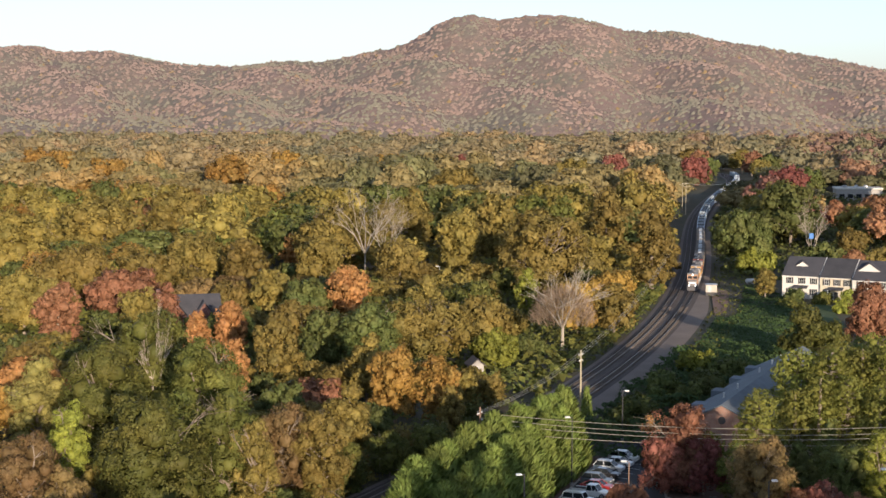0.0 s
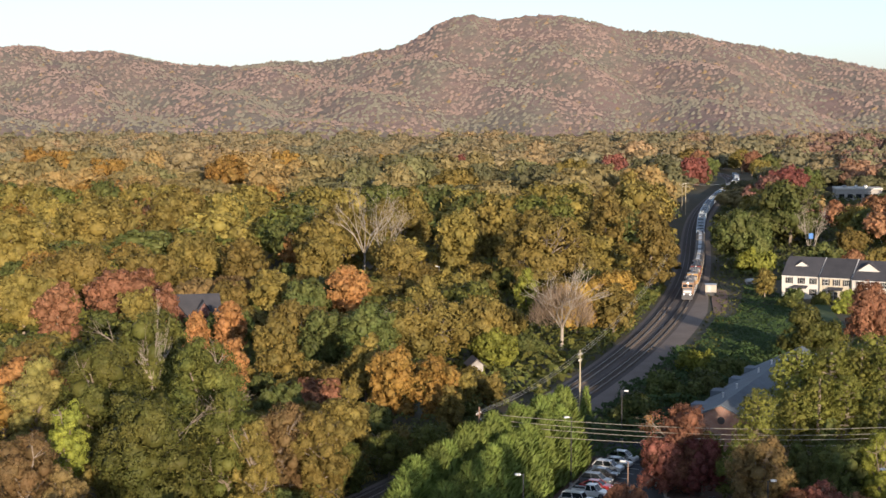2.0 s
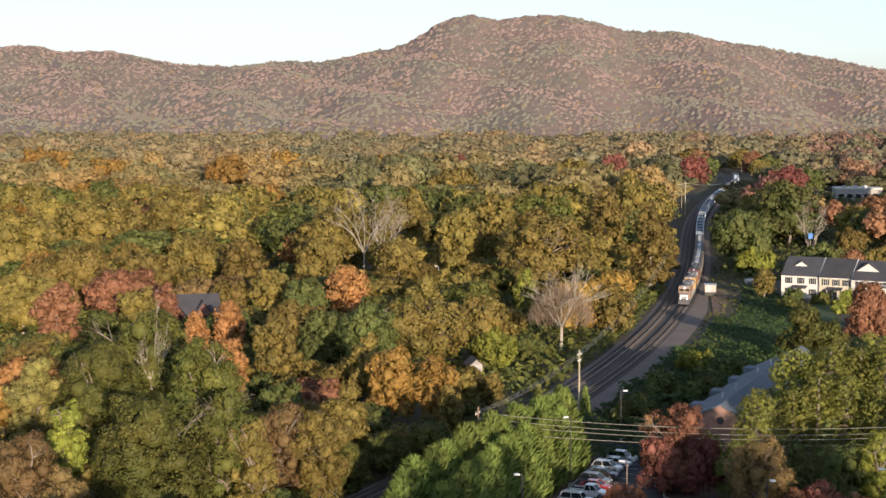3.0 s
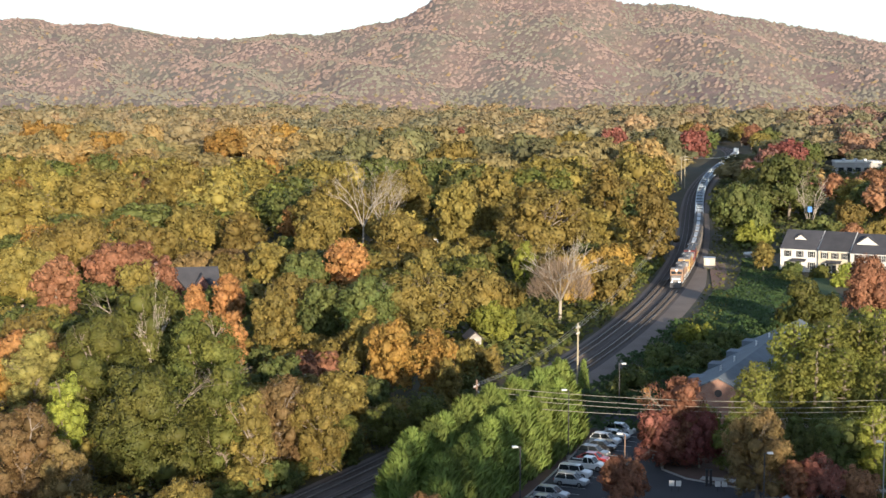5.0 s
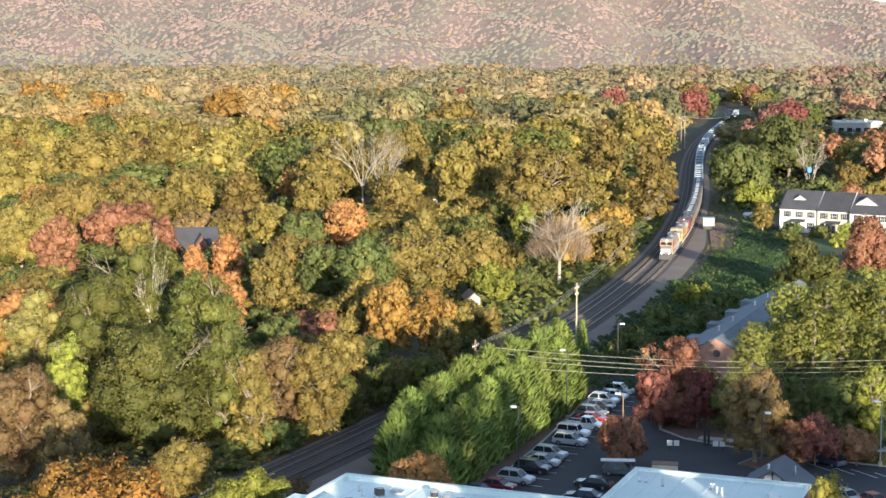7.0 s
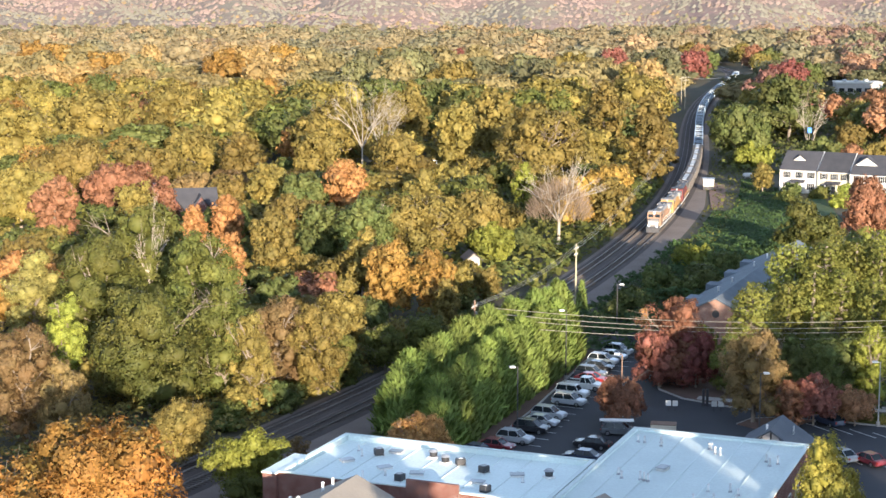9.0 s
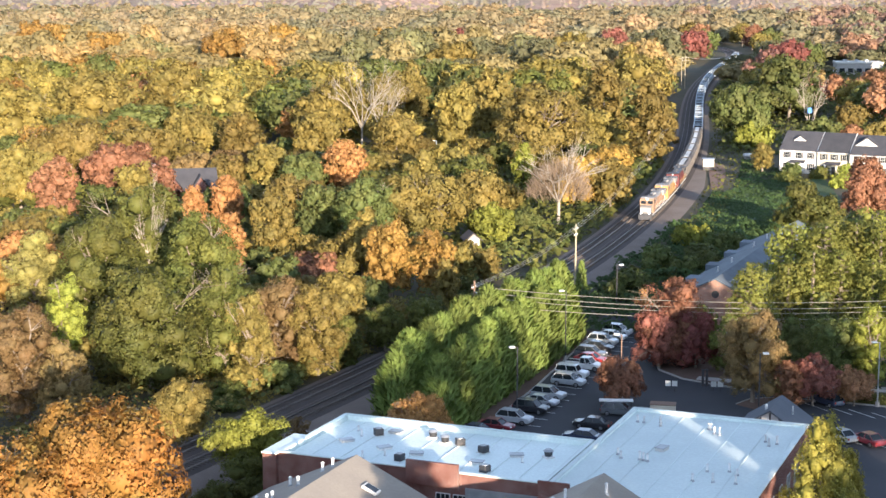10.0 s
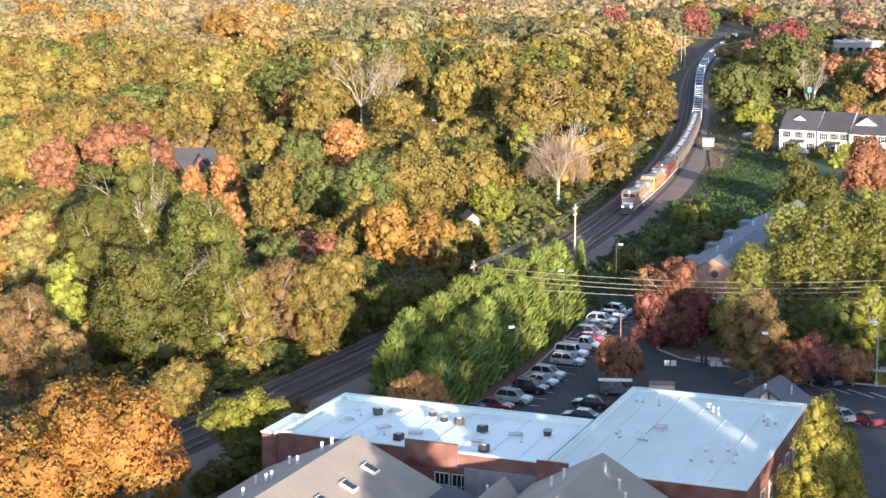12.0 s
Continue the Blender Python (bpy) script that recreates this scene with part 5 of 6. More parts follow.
for v in (4.2, 9.0, 14.0):
    part("column", box((17.2, v, -0.2), (17.5, v + 0.3, 3.1)), WHITE_PAINT, lodge, "white porch column")
for u, v in ((-1.8, 12.0), (-1.5, 20.0), (-1.9, 38.0), (-1.2, 45.0), (-0.5, 49.0)):
    roof_pipe(lodge.matrix_basis @ pose(u, v, 8.2 - (0.7 - u) * 0.494 + 0.15), 0.8, 0.14)


# row of townhouses
def townhouse(k, x0, x1, front, wall, lift):
    h = thing("townhouse", pose(89.6, 442.5, 0, 0, 0, -28), ("white", "cream", "white", "cream")[k] + "-sided two-storey townhouse with a charcoal shingle roof", "townhouse", "townhouse row")
    eave, ridge, back = 6.0 + lift, 10.3 + lift, 13.0
    gable_walls(h, x0, x1, front, back, eave, ridge, wall, "x")
    gable_roof(h, x0 + 0.3, x1 - 0.3, front, back, eave, ridge, BLACK_SHINGLE, "x", 0.3)
    c = (x0 + x1) / 2
    if k in (0, 2):
        m = c + (-0.6 if k == 0 else -1.6)
        w = 2.0 if k == 0 else 2.9
        part("dormer", prism([(m - w, 8.0 + lift), (m + w, 8.0 + lift), (m, 8.0 + lift + w * 0.68)], "y", front + 3.0, front + 6.0), SIDING, h, "white triangular gable")
        part("dormer_roof", prism([(m - w - 0.3, 7.85 + lift), (m, 8.12 + lift + w * 0.68), (m + w + 0.3, 7.85 + lift), (m + w + 0.3, 8.1 + lift), (m, 8.4 + lift + w * 0.68), (m - w - 0.3, 8.1 + lift)], "y", front + 3.05, front + 6.5), BLACK_SHINGLE, h)
    for i, fx in enumerate((0.2, 0.52, 0.83)):
        add_window(h, x0 + (x1 - x0) * fx, front - 0.03, 3.9, 0.95, 1.5, "front", 2, WHITE_PAINT, DARK_METAL)
        if i != 1:
            add_window(h, x0 + (x1 - x0) * fx, front - 0.03, 0.9, 0.95, 1.6, "front", 2, WHITE_PAINT, DARK_METAL)
    door = part("door", box((c - 0.5, front - 0.08, 0), (c + 0.5, front - 0.01, 2.1), 0.02), DARK_METAL, h, "dark front door")
    part("frame", box((c - 0.62, front - 0.05, 0), (c + 0.62, front - 0.005, 2.22)), WHITE_PAINT, door)
    part("porch_roof", prism([(front - 1.8, 2.75), (front - 0.02, 3.3), (front - 0.02, 3.45), (front - 1.8, 2.9)], "x", c - 2.0, c + 2.0), BLACK_SHINGLE, h)
    for s in (-1.85, 1.85):
        part("porch_post", box((c + s - 0.08, front - 1.7, -0.1), (c + s + 0.08, front - 1.54, 2.75)), WHITE_PAINT, h)
    part("gutter", box((x0, front - 0.42, eave - 0.28), (x1, front - 0.3, eave - 0.14)), WHITE_PAINT, h, "white eaves gutter")
    part("verge", prism([(front - 0.3, eave - 0.1), (6.5 + front / 2, ridge + 0.05), (6.5 + front / 2, ridge + 0.3), (front - 0.3, eave + 0.2)], "x", x1 - 0.1, x1 + 0.12), WHITE_PAINT, h, "white verge board")
    return h


townhouse(0, 0.0, 10.2, 0.0, SIDING, 0.0)
townhouse(1, 10.4, 19.0, -0.7, CREAM, 0.0)
townhouse(2, 19.2, 29.5, -1.8, SIDING, -0.2)
townhouse(3, 29.7, 39.5, -0.9, CREAM, -0.2)

# houses among the trees
cottage = gabled_house(pose(-59.0, 376, 0, 0, 0, 14), -7.0, 7.0, -4, 5, 4.2, 8.2, BRICK, BLACK_SHINGLE, "house with a steep dark shingle roof among trees", "x")
part("cross_gable", prism([(-5.8, 4.0), (-0.6, 4.0), (-3.2, 7.4)], "y", -5.4, 0.0), BRICK, cottage, "brick front gable")
part("cross_roof", prism([(-6.2, 3.9), (-3.2, 7.6), (-0.2, 3.9), (-0.2, 4.2), (-3.2, 7.95), (-6.2, 4.2)], "y", -5.7, 0.2), BLACK_SHINGLE, cottage)
part("cross_gable", prism([(1.4, 4.0), (5.4, 4.0), (3.4, 6.8)], "y", -5.0, 0.0), BRICK, cottage, "brick front gable")
part("cross_roof", prism([(1.0, 3.9), (3.4, 7.0), (5.8, 3.9), (5.8, 4.2), (3.4, 7.35), (1.0, 4.2)], "y", -5.3, 0.2), BLACK_SHINGLE, cottage)
part("chimney", box((-6.9, 0.2, 4), (-6.0, 1.2, 9.6), 0.03), BRICK, cottage)
add_window(cottage, 3.5, -4.03, 1.6, 1.2, 1.6)
hut = gabled_house(pose(5.2, 309, 0, 0, 0, 10), -1.2, 1.2, -2.0, 2.0, 3.2, 4.2, CONCRETE, BROWN_ROOF, "small pale grey house half hidden by trees", "y")
add_window(hut, -0.3, -2.03, 1.5, 0.8, 1.3)
store = thing("flat_store", pose(207, 882, 0, 0, 0, -6), "distant white flat-roofed commercial building", "building")
part("wall", box((0, 0, -0.2), (24, 14, 5.8)), CONCRETE, store)
part("coping", box((-0.3, -0.3, 5.8), (24.3, 14.3, 6.6), 0.05), SIDING, store)
for x in (4.0, 10.0, 15.0):
    part("air_unit", box((x, 4, 6.6), (x + 1.9, 6.5, 7.7), 0.1), METAL_GREY, store, "white rooftop unit")
for i in range(5):
    add_window(store, 3.0 + 4.4 * i, -0.03, 1.2, 2.6, 2.0, "front", 3, DARK_METAL)
barn = gabled_house(pose(156, 618, 0, 0, 0, 20), -4, 4, -5, 5, 4.0, 6.5, SIDING, BROWN_ROOF, "small distant house among trees", "y")

# hut and yard beside the railway
HUT_PAINT = surface("weathered cream paint", (0.52, 0.46, 0.38), (0.42, 0.37, 0.31), 0.4, 0.7, relief=0.1)
box_hut = thing("equipment_hut", pose(71.4, 447, 0, 0, 0, -8), "cream-white railway equipment hut on a dark base", "hut")
part("body", box((-1.5, -1.7, 0.9), (1.5, 1.7, 2.9), 0.05), HUT_PAINT, box_hut)
part("base", box((-1.5, -1.7, -0.1), (1.5, 1.7, 0.9), 0.03), DARK_METAL, box_hut)
part("roof", box((-1.65, -1.85, 2.9), (1.65, 1.85, 3.02), 0.04), METAL_GREY, box_hut)
part("door", box((-0.9, -1.76, 1.0), (0.0, -1.70, 2.75), 0.02), METAL_GREY, box_hut)
slab("vine_field", [(58, 372), (52, 330), (46, 300), (47, 282), (62, 290), (80, 330), (92, 380), (98, 425), (86, 428), (76, 412), (68, 400)], -0.3, 0.03, KUDZU, "dark green vine-covered ground", "field")
slab("yard", [(65.5, 405), (69.5, 412), (75, 440), (77.5, 458), (74.5, 464), (70.5, 440)], -0.3, 0.06, DIRT, "reddish bare dirt yard beside the railway", "yard")
tank = thing("gas_tank", pose(86.8, 474, 0, 0, 0, 15), "small white cylindrical gas tank on legs", "tank")
tb = bmesh.new()
add_tube(tb, (-1.1, 0, 1.0), (1.1, 0, 1.0), 0.62, 0.62, 14)
add_tube(tb, (1.1, 0, 1.0), (1.4, 0, 1.0), 0.62, 0.3, 14)
add_tube(tb, (-1.4, 0, 1.0), (-1.1, 0, 1.0), 0.3, 0.62, 14)
part("shell", tb, WHITE_PAINT, tank)
for s in (-0.8, 0.8):
    part("leg", box((s - 0.1, -0.4, -0.1), (s + 0.1, 0.4, 0.5)), CONCRETE, tank)


# poles, lamps and wires
def power_pole(x, y, h, bark, arms, label, turn=0.0):
    p = thing("power_pole", pose(x, y, 0, 0, 0, turn), label, "power pole", "power poles")
    part("post", tube((0, 0, -0.3), (0, 0, h), 0.19, 0.12, 10), bark, p)
    for z, w in arms:
        arm = part("crossarm", box((-w, -0.07, z), (w, 0.07, z + 0.14)), bark, p)
        for s in (-0.95, -0.45, 0.45, 0.95):
            part("insulator", tube((s * w, 0, z + 0.14), (s * w, 0, z + 0.36), 0.07, 0.04, 8), PLASTIC_WHITE, arm)
    return p


pole_a = power_pole(4.1, 218.6, 11.6, POLE_WOOD, [(10.6, 0.9)], "brown wooden power pole behind the evergreen screen", 65)
power_pole(21.4, 266.5, 12.1, POLE_PALE, [(11.2, 0.8), (10.2, 0.6)], "pale weathered power pole beside the track", 60)
power_pole(111.3, 771, 15.2, POLE_PALE, [(14.2, 1.6), (12.8, 1.6)], "tall pale power pole by the railway", 20)
power_pole(113.8, 800, 13.0, POLE_PALE, [(12.2, 1.4)], "pale power pole by the railway", 20)
power_pole(158.5, 909, 9.4, POLE_PALE, [(8.6, 1.4)], "pale power pole across the railway", 20)
power_pole(78.0, 214.5, 11.6, POLE_WOOD, [(10.6, 0.9)], "brown wooden power pole", 65)
part("transformer", tube((0.45, 0, 8.9), (0.45, 0, 9.9), 0.28, 0.28, 12), METAL_GREY, pole_a, "grey pole transformer")


def wire(a, b, sag, r, label="thin overhead power line"):
    bm = bmesh.new()
    pts = [Vector(a).lerp(Vector(b), i / 14) - Vector((0, 0, sag * 4 * (i / 14) * (1 - i / 14))) for i in range(15)]
    side = (Vector(b) - Vector(a)).cross(Vector((0, 0, 1))).normalized() * r
    up = Vector((0, 0, r))
    rings = [[bm.verts.new(p + o) for o in (side, up, -side, -up)] for p in pts]
    for p, q in zip(rings, rings[1:]):
        for i in range(4):
            bm.faces.new((p[i], p[(i + 1) % 4], q[(i + 1) % 4], q[i]))
    return tagged(part("power_line", bm, WIRE), label, "power line", "power lines")


for z, dy, s in ((10.75, 0.4, 1.9), (10.2, -0.4, 2.0), (9.5, 0.0, 2.0), (8.4, 0.0, 1.7)):
    wire((4.1, 218.6 + dy, z), (78.0, 214.5 + dy, z + 0.2), s, 0.035)
for dx in (-0.5, 0.0, 0.5):
    wire((4.1 + dx, 218.6, 10.95), (21.4 + dx, 266.5, 11.5), 0.9, 0.025)
    wire((21.4 + dx, 266.5, 11.5), (64.0 + dx, 470, 11.0), 2.5, 0.025)
    wire((111.3, 771 + dx, 14.4), (158.5, 909 + dx, 9.0), 1.5, 0.05)


def street_lamp(x, y, h, turn, material, label):
    p = thing("street_lamp", pose(x, y, 0, 0, 0, turn), label, "street lamp", "street lamps")
    part("base", tube((0, 0, -0.1), (0, 0, 0.6), 0.28, 0.25, 10), CONCRETE, p)
    part("post", tube((0, 0, 0.5), (0, 0, h), 0.10, 0.07, 8), material, p)
    part("arm", tube((0, 0, h - 0.05), (0.5, 0, h), 0.05, 0.05, 6), material, p)
    part("head", box((0.3, -0.25, h - 0.1), (1.0, 0.25, h + 0.12), 0.05), PLASTIC_WHITE, p, "pale boxy lamp head")
    return p


street_lamp(21.9, 200.5, 8.2, 160, POLE_WOOD, "car park lamp with a pale box head")
street_lamp(37.0, 190.2, 8.2, 0, DARK_METAL, "slim dark car park lamp")
street_lamp(26.6, 251.7, 8.0, 0, DARK_METAL, "slim dark lamp by a bush")
street_lamp(52.8, 197.2, 8.0, 180, METAL_GREY, "slim grey street lamp by a footpath")
street_lamp(8.6, 190.0, 9.0, 190, DARK_METAL, "lamp head rising in front of evergreens")
street_lamp(16.6, 222.0, 9.6, 190, DARK_METAL, "lamp head among evergreens")
lampw = street_lamp(-1.9, 441, 8.4, 180, METAL_GREY, "grey street lamp in a dark clearing")
part("banner", box((-0.25, -0.06, 3.6), (0.35, 0.0, 5.0)), WHITE_PAINT, lampw, "white banner")

sign = thing("road_sign", pose(-5.9, 424, 0), "yellow diamond road sign in the woods", "sign")
part("post", tube((0, 0, -0.2), (0, 0, 2.6), 0.05, 0.05, 6), METAL_GREY, sign)
plate = part("plate", box((-0.6, -0.02, -0.6), (0.6, 0.02, 0.6), 0.01), SIGN_YELLOW, sign)
plate.matrix_basis = pose(0, -0.06, 3.1, 0, 45, 0)
for x, y in ((28.7, 204.6), (34.4, 204.2)):
    s = thing("notice_board", pose(x, y, 0, 0, 0, -8), "pair of small white notice boards on posts", "sign", "notice boards")
    for k in (-0.42, 0.42):
        p = part("post", tube((k, 0, -0.1), (k, 0, 1.1), 0.04, 0.04, 6), DARK_METAL, s)
        part("board", box((k - 0.34, -0.07, 0.7), (k + 0.34, -0.03, 1.4), 0.01), WHITE_PAINT, s)
for x in (33.1, 33.6, 38.6):
    g = thing("gate_post", pose(x, 207.4 - 0.1 * x + 3.3, 0), "dark metal gate post", "post", "gate posts")
    part("post", box((-0.15, -0.15, -0.1), (0.15, 0.15, 2.1), 0.02), DARK_METAL, g)
    part("cap", box((-0.2, -0.2, 2.1), (0.2, 0.2, 2.2), 0.02), DARK_METAL, g)
shelter = thing("bicycle_shelter", pose(20.3, 190.6, 0, 0, 0, -4), "long thin white canopy on slim posts", "shelter")
part("canopy", box((-2.0, -0.5, 2.4), (2.0, 0.5, 2.55), 0.03), WHITE_PAINT, shelter)
for s in (-1.8, 1.8):
    part("post", tube((s, 0, -0.1), (s, 0, 2.4), 0.05, 0.05, 6), DARK_METAL, shelter)
store_box = thing("dumpster", pose(26.2, 193.4, 0, 0, 0, -10), "tan wooden waste enclosure", "enclosure")
part("body", box((-1.5, -0.8, -0.1), (1.5, 0.8, 1.3), 0.03), CREAM, store_box)
part("lid", box((-1.55, -0.85, 1.3), (1.55, 0.85, 1.4), 0.03), POLE_WOOD, store_box)
tarp = thing("blue_tarp", pose(111.6, 508, 10.4), "bright blue tarpaulin hung in a broken tree", "tarpaulin")
part("sheet", box((-0.7, -0.1, -0.2), (0.7, 0.1, 1.5), 0.08), TARP, tarp)


# parked vehicles
def wheel(parent, x, y, r=0.34):
    w = part("wheel", tube((0, -0.11, 0), (0, 0.11, 0), r, r, 16), RUBBER, parent)
    w.matrix_basis = pose(x, y, r)
    part("rim", tube((0, -0.125, 0), (0, 0.125, 0), r * 0.62, r * 0.62, 12), CHROME, w)


def vehicle(kind, paint, m, label):
    """A parked car; its nose points along +x."""
    c = thing("car" if kind != "pickup" else "pickup_truck", m, label, "car", "parked cars")
    c.scale = (0.93, 0.93, 0.93)
    L, W, H = {"suv": (4.7, 1.88, 1.70), "sedan": (4.7, 1.82, 1.45), "pickup": (5.6, 1.98, 1.85), "jeep": (4.6, 1.90, 1.82)}[kind]
    a, b, belt = -L / 2, L / 2, {"suv": 1.02, "sedan": 0.92, "pickup": 1.10, "jeep": 1.12}[kind]
    bm = prism([(a + 0.05, 0.30), (b - 0.10, 0.28), (b, 0.55), (b - 0.03, belt - 0.20), (b - 0.25, belt - 0.08), (b - 1.15, belt), (a + 0.10, belt + 0.03), (a, 0.6)], "y", -W / 2, W / 2)
    bmesh.ops.bevel(bm, geom=bm.edges[:], offset=0.09, segments=3, affect="EDGES")
    body = part("body", bm, paint, c, smooth=False)
    if kind == "pickup":
        top = [(-0.55, belt), (1.35, belt), (0.75, H), (-0.45, H)]
    elif kind == "sedan":
        top = [(a + 0.55, belt), (b - 1.15, belt), (b - 1.95, H), (a + 1.35, H)]
    elif kind == "jeep":
        top = [(a + 0.08, belt), (b - 1.25, belt), (b - 1.65, H), (a + 0.2, H)]
    else:
        top = [(a + 0.12, belt), (b - 1.15, belt), (b - 1.95, H), (a + 0.65, H)]
    bm = bmesh.new()
    lo = [bm.verts.new((x, s * (W / 2 - 0.07), z)) for s in (-1, 1) for x, z in top[:2]]
    hi = [bm.verts.new((x, s * (W / 2 - 0.24), z)) for s in (-1, 1) for x, z in (top[3], top[2])]
    for f in ((lo[0], lo[1], hi[1], hi[0]), (lo[3], lo[2], hi[2], hi[3]), (lo[1], lo[3], hi[3], hi[1]), (lo[2], lo[0], hi[0], hi[2])):
        bm.faces.new(f)
    bm.faces.new((hi[0], hi[1], hi[3], hi[2]))
    bmesh.ops.recalc_face_normals(bm, faces=bm.faces[:])
    part("glasshouse", bm, GLASS, c, "dark tinted glass")
    bm = box((top[3][0] - 0.05, -(W / 2 - 0.22), H - 0.03), (top[2][0] + 0.08, W / 2 - 0.22, H + 0.035), 0.03)
    part("roof_panel", bm, paint, c)
    for s in (-1, 1):
        for (x0, z0), (x1, z1) in ((top[0], top[3]), (top[1], top[2]), (((top[0][0] + top[1][0]) / 2, belt), ((top[3][0] + top[2][0]) / 2, H))):
            part("pillar", tube((x0, s * (W / 2 - 0.07), z0), (x1, s * (W / 2 - 0.23), z1), 0.055, 0.05, 5), paint, c)
        part("headlight", box((b - 0.16, s * (W / 2 - 0.36) - 0.2, belt - 0.32), (b + 0.005, s * (W / 2 - 0.36) + 0.2, belt - 0.17), 0.03), LENS_CLEAR, c)
        part("tail_light", box((a - 0.01, s * (W / 2 - 0.2) - 0.12, belt - 0.35), (a + 0.1, s * (W / 2 - 0.2) + 0.12, belt - 0.08), 0.02), LENS_RED, c)
        part("mirror", box((top[1][0] - 0.55, s * (W / 2 + 0.08) - 0.1, belt + 0.02), (top[1][0] - 0.4, s * (W / 2 + 0.08) + 0.1, belt + 0.17), 0.03), paint, c)
        for x in (a + 0.95, b - 0.95):
            wheel(c, x, s * (W / 2 - 0.1), 0.34 if kind in ("suv", "sedan") else 0.40)
    if kind == "pickup":
        part("bed", box((a + 0.15, -W / 2 + 0.14, belt - 0.02), (-0.65, W / 2 - 0.14, belt + 0.04)), DARK_INSIDE, c, "dark open truck bed")
        for s in (-1, 1):
            part("bed_rail", box((a + 0.1, s * (W / 2 - 0.1) - 0.06, belt), (-0.6, s * (W / 2 - 0.1) + 0.06, belt + 0.16), 0.02), paint, c)
    if kind in ("suv", "jeep"):
        for s in (-1, 1):
            part("roof_rail", tube((top[3][0] + 0.1, s * (W / 2 - 0.36), H + 0.08), (top[2][0] - 0.1, s * (W / 2 - 0.36), H + 0.08), 0.025, 0.025, 5), CHROME, c)
    return c


for kind, tint, x, y, turn in (
        ("sedan", "navy", 3.9, 184.2, -25), ("sedan", "maroon", 6.0, 186.6, -25), ("suv", "silver", 8.3, 189.6, -25), ("suv", "black", 10.5, 194.4, -25), ("sedan", "silver", 11.9, 197.6, -25),
        ("suv", "silver", 13.0, 201.0, -25), ("suv", "silver", 16.0, 207.8, -25), ("jeep", "white", 16.8, 212.0, -25), ("pickup", "white", 18.8, 216.4, -25), ("sedan", "red", 19.9, 220.4, -25),
        ("suv", "grey", 20.2, 223.6, -25), ("sedan", "black", 21.6, 227.8, -25), ("suv", "white", 22.6, 231.6, -25), ("sedan", "white", 24.2, 234.8, -25), ("suv", "white", 25.4, 238.2, -25),
        ("suv", "grey", 20.9, 193.2, -12), ("sedan", "black", 17.2, 187.4, 158), ("sedan", "navy", 15.6, 182.0, 158), ("sedan", "silver", 29.6, 222.0, 160), ("sedan", "black", 30.4, 219.6, 160),
        ("suv", "navy", 46.9, 198.0, 120), ("sedan", "maroon", 47.5, 180.8, 118), ("sedan", "silver", 44.8, 182.4, 118)):
    names = {"suv": "sport utility car", "sedan": "sedan car", "pickup": "pickup truck", "jeep": "boxy off-road car"}
    vehicle(kind, PAINTS[tint], pose(x, y, 0.0, 0, 0, turn), f"{tint} {names[kind]} parked on asphalt")


# leafy ground cover
def leafy_cover(name, kind, inside, x0, x1, y0, y1, count, size, high, seed, label, category):
    """Vines and brush over uneven ground: leaf clumps on small mounds, one joined mass."""
    rng = np.random.default_rng(seed)
    p = rng.uniform((x0, y0), (x1, y1), (count, 2))
    p = p[[inside(a, b) for a, b in p]]
    z = np.array([noise.noise(Vector((a / 5.0, b / 7.0, seed))) + 0.5 * noise.noise(Vector((a / 2.1, b / 2.6, seed + 4))) for a, b in p])
    top = np.clip(0.35 + z, 0.05, 1.4) * high
    at = np.stack([p[:, 0], p[:, 1], top + rng.uniform(-0.3, 0.1, len(p)) * size], -1)
    out = unit(np.stack([rng.normal(0, 0.55, len(p)), rng.normal(-0.35, 0.5, len(p)), np.full(len(p), 0.9)], -1))
    v, q = leaf_quads(rng, at, out, size)
    return tagged(link_mesh(name, array_mesh(name, v, [], q), LEAF[kind]), label, category, kind="stuff")


leafy_cover("vines", "ivy", lambda x, y: track_x(y) + (9.5 if y < 400 else 14) < x < 66 + (y - 290) * 0.22 and x < 90, 38, 95, 285, 470, 60000, 0.45, 0.7, 2, "dark green vines smothering a field", "vines")
leafy_cover("vines", "ivy", lambda x, y: x > 51 + (y - 240) * 0.25, 50, 100, 205, 330, 24000, 0.55, 2.2, 6, "green vines and brush under pines", "vines")
leafy_cover("undergrowth", "green", lambda x, y: track_x(y) - 24 < x < track_x(y) - 7.6, -70, 60, 150, 480, 60000, 0.5, 3.0, 3, "dark brush along the edge of the woods", "undergrowth")
leafy_cover("undergrowth", "olive", lambda x, y: x < track_x(y) - 7.8, -75, 0, 135, 260, 60000, 0.38, 3.0, 8, "olive brush and saplings by the railway", "undergrowth")
leafy_cover("undergrowth", "dark", lambda x, y: x < track_x(y) - 8 and (y < 395 or not -9 < x < 7), -110, 60, 290, 470, 26000, 1.3, 3.2, 17, "low dark brush under the woods", "undergrowth")
leafy_cover("undergrowth", "olive", lambda x, y: x < track_x(y) - 8, -190, 90, 460, 720, 16000, 1.5, 4.5, 19, "olive brush under the far woods", "undergrowth")
leafy_cover("vines", "ivy", lambda x, y: track_x(y) + 6.6 < x < 36 + (y - 240) * 0.42, 20, 70, 236, 345, 40000, 0.5, 2.6, 15, "green vines and brush between railway and buildings", "vines")
leafy_cover("weeds", "dark", lambda x, y: track_x(y) + (7.5 if y < 440 else 4.6) < x < track_x(y) + 15, 30, 200, 300, 900, 45000, 0.6, 0.6, 5, "low weeds beside the railway", "weeds")
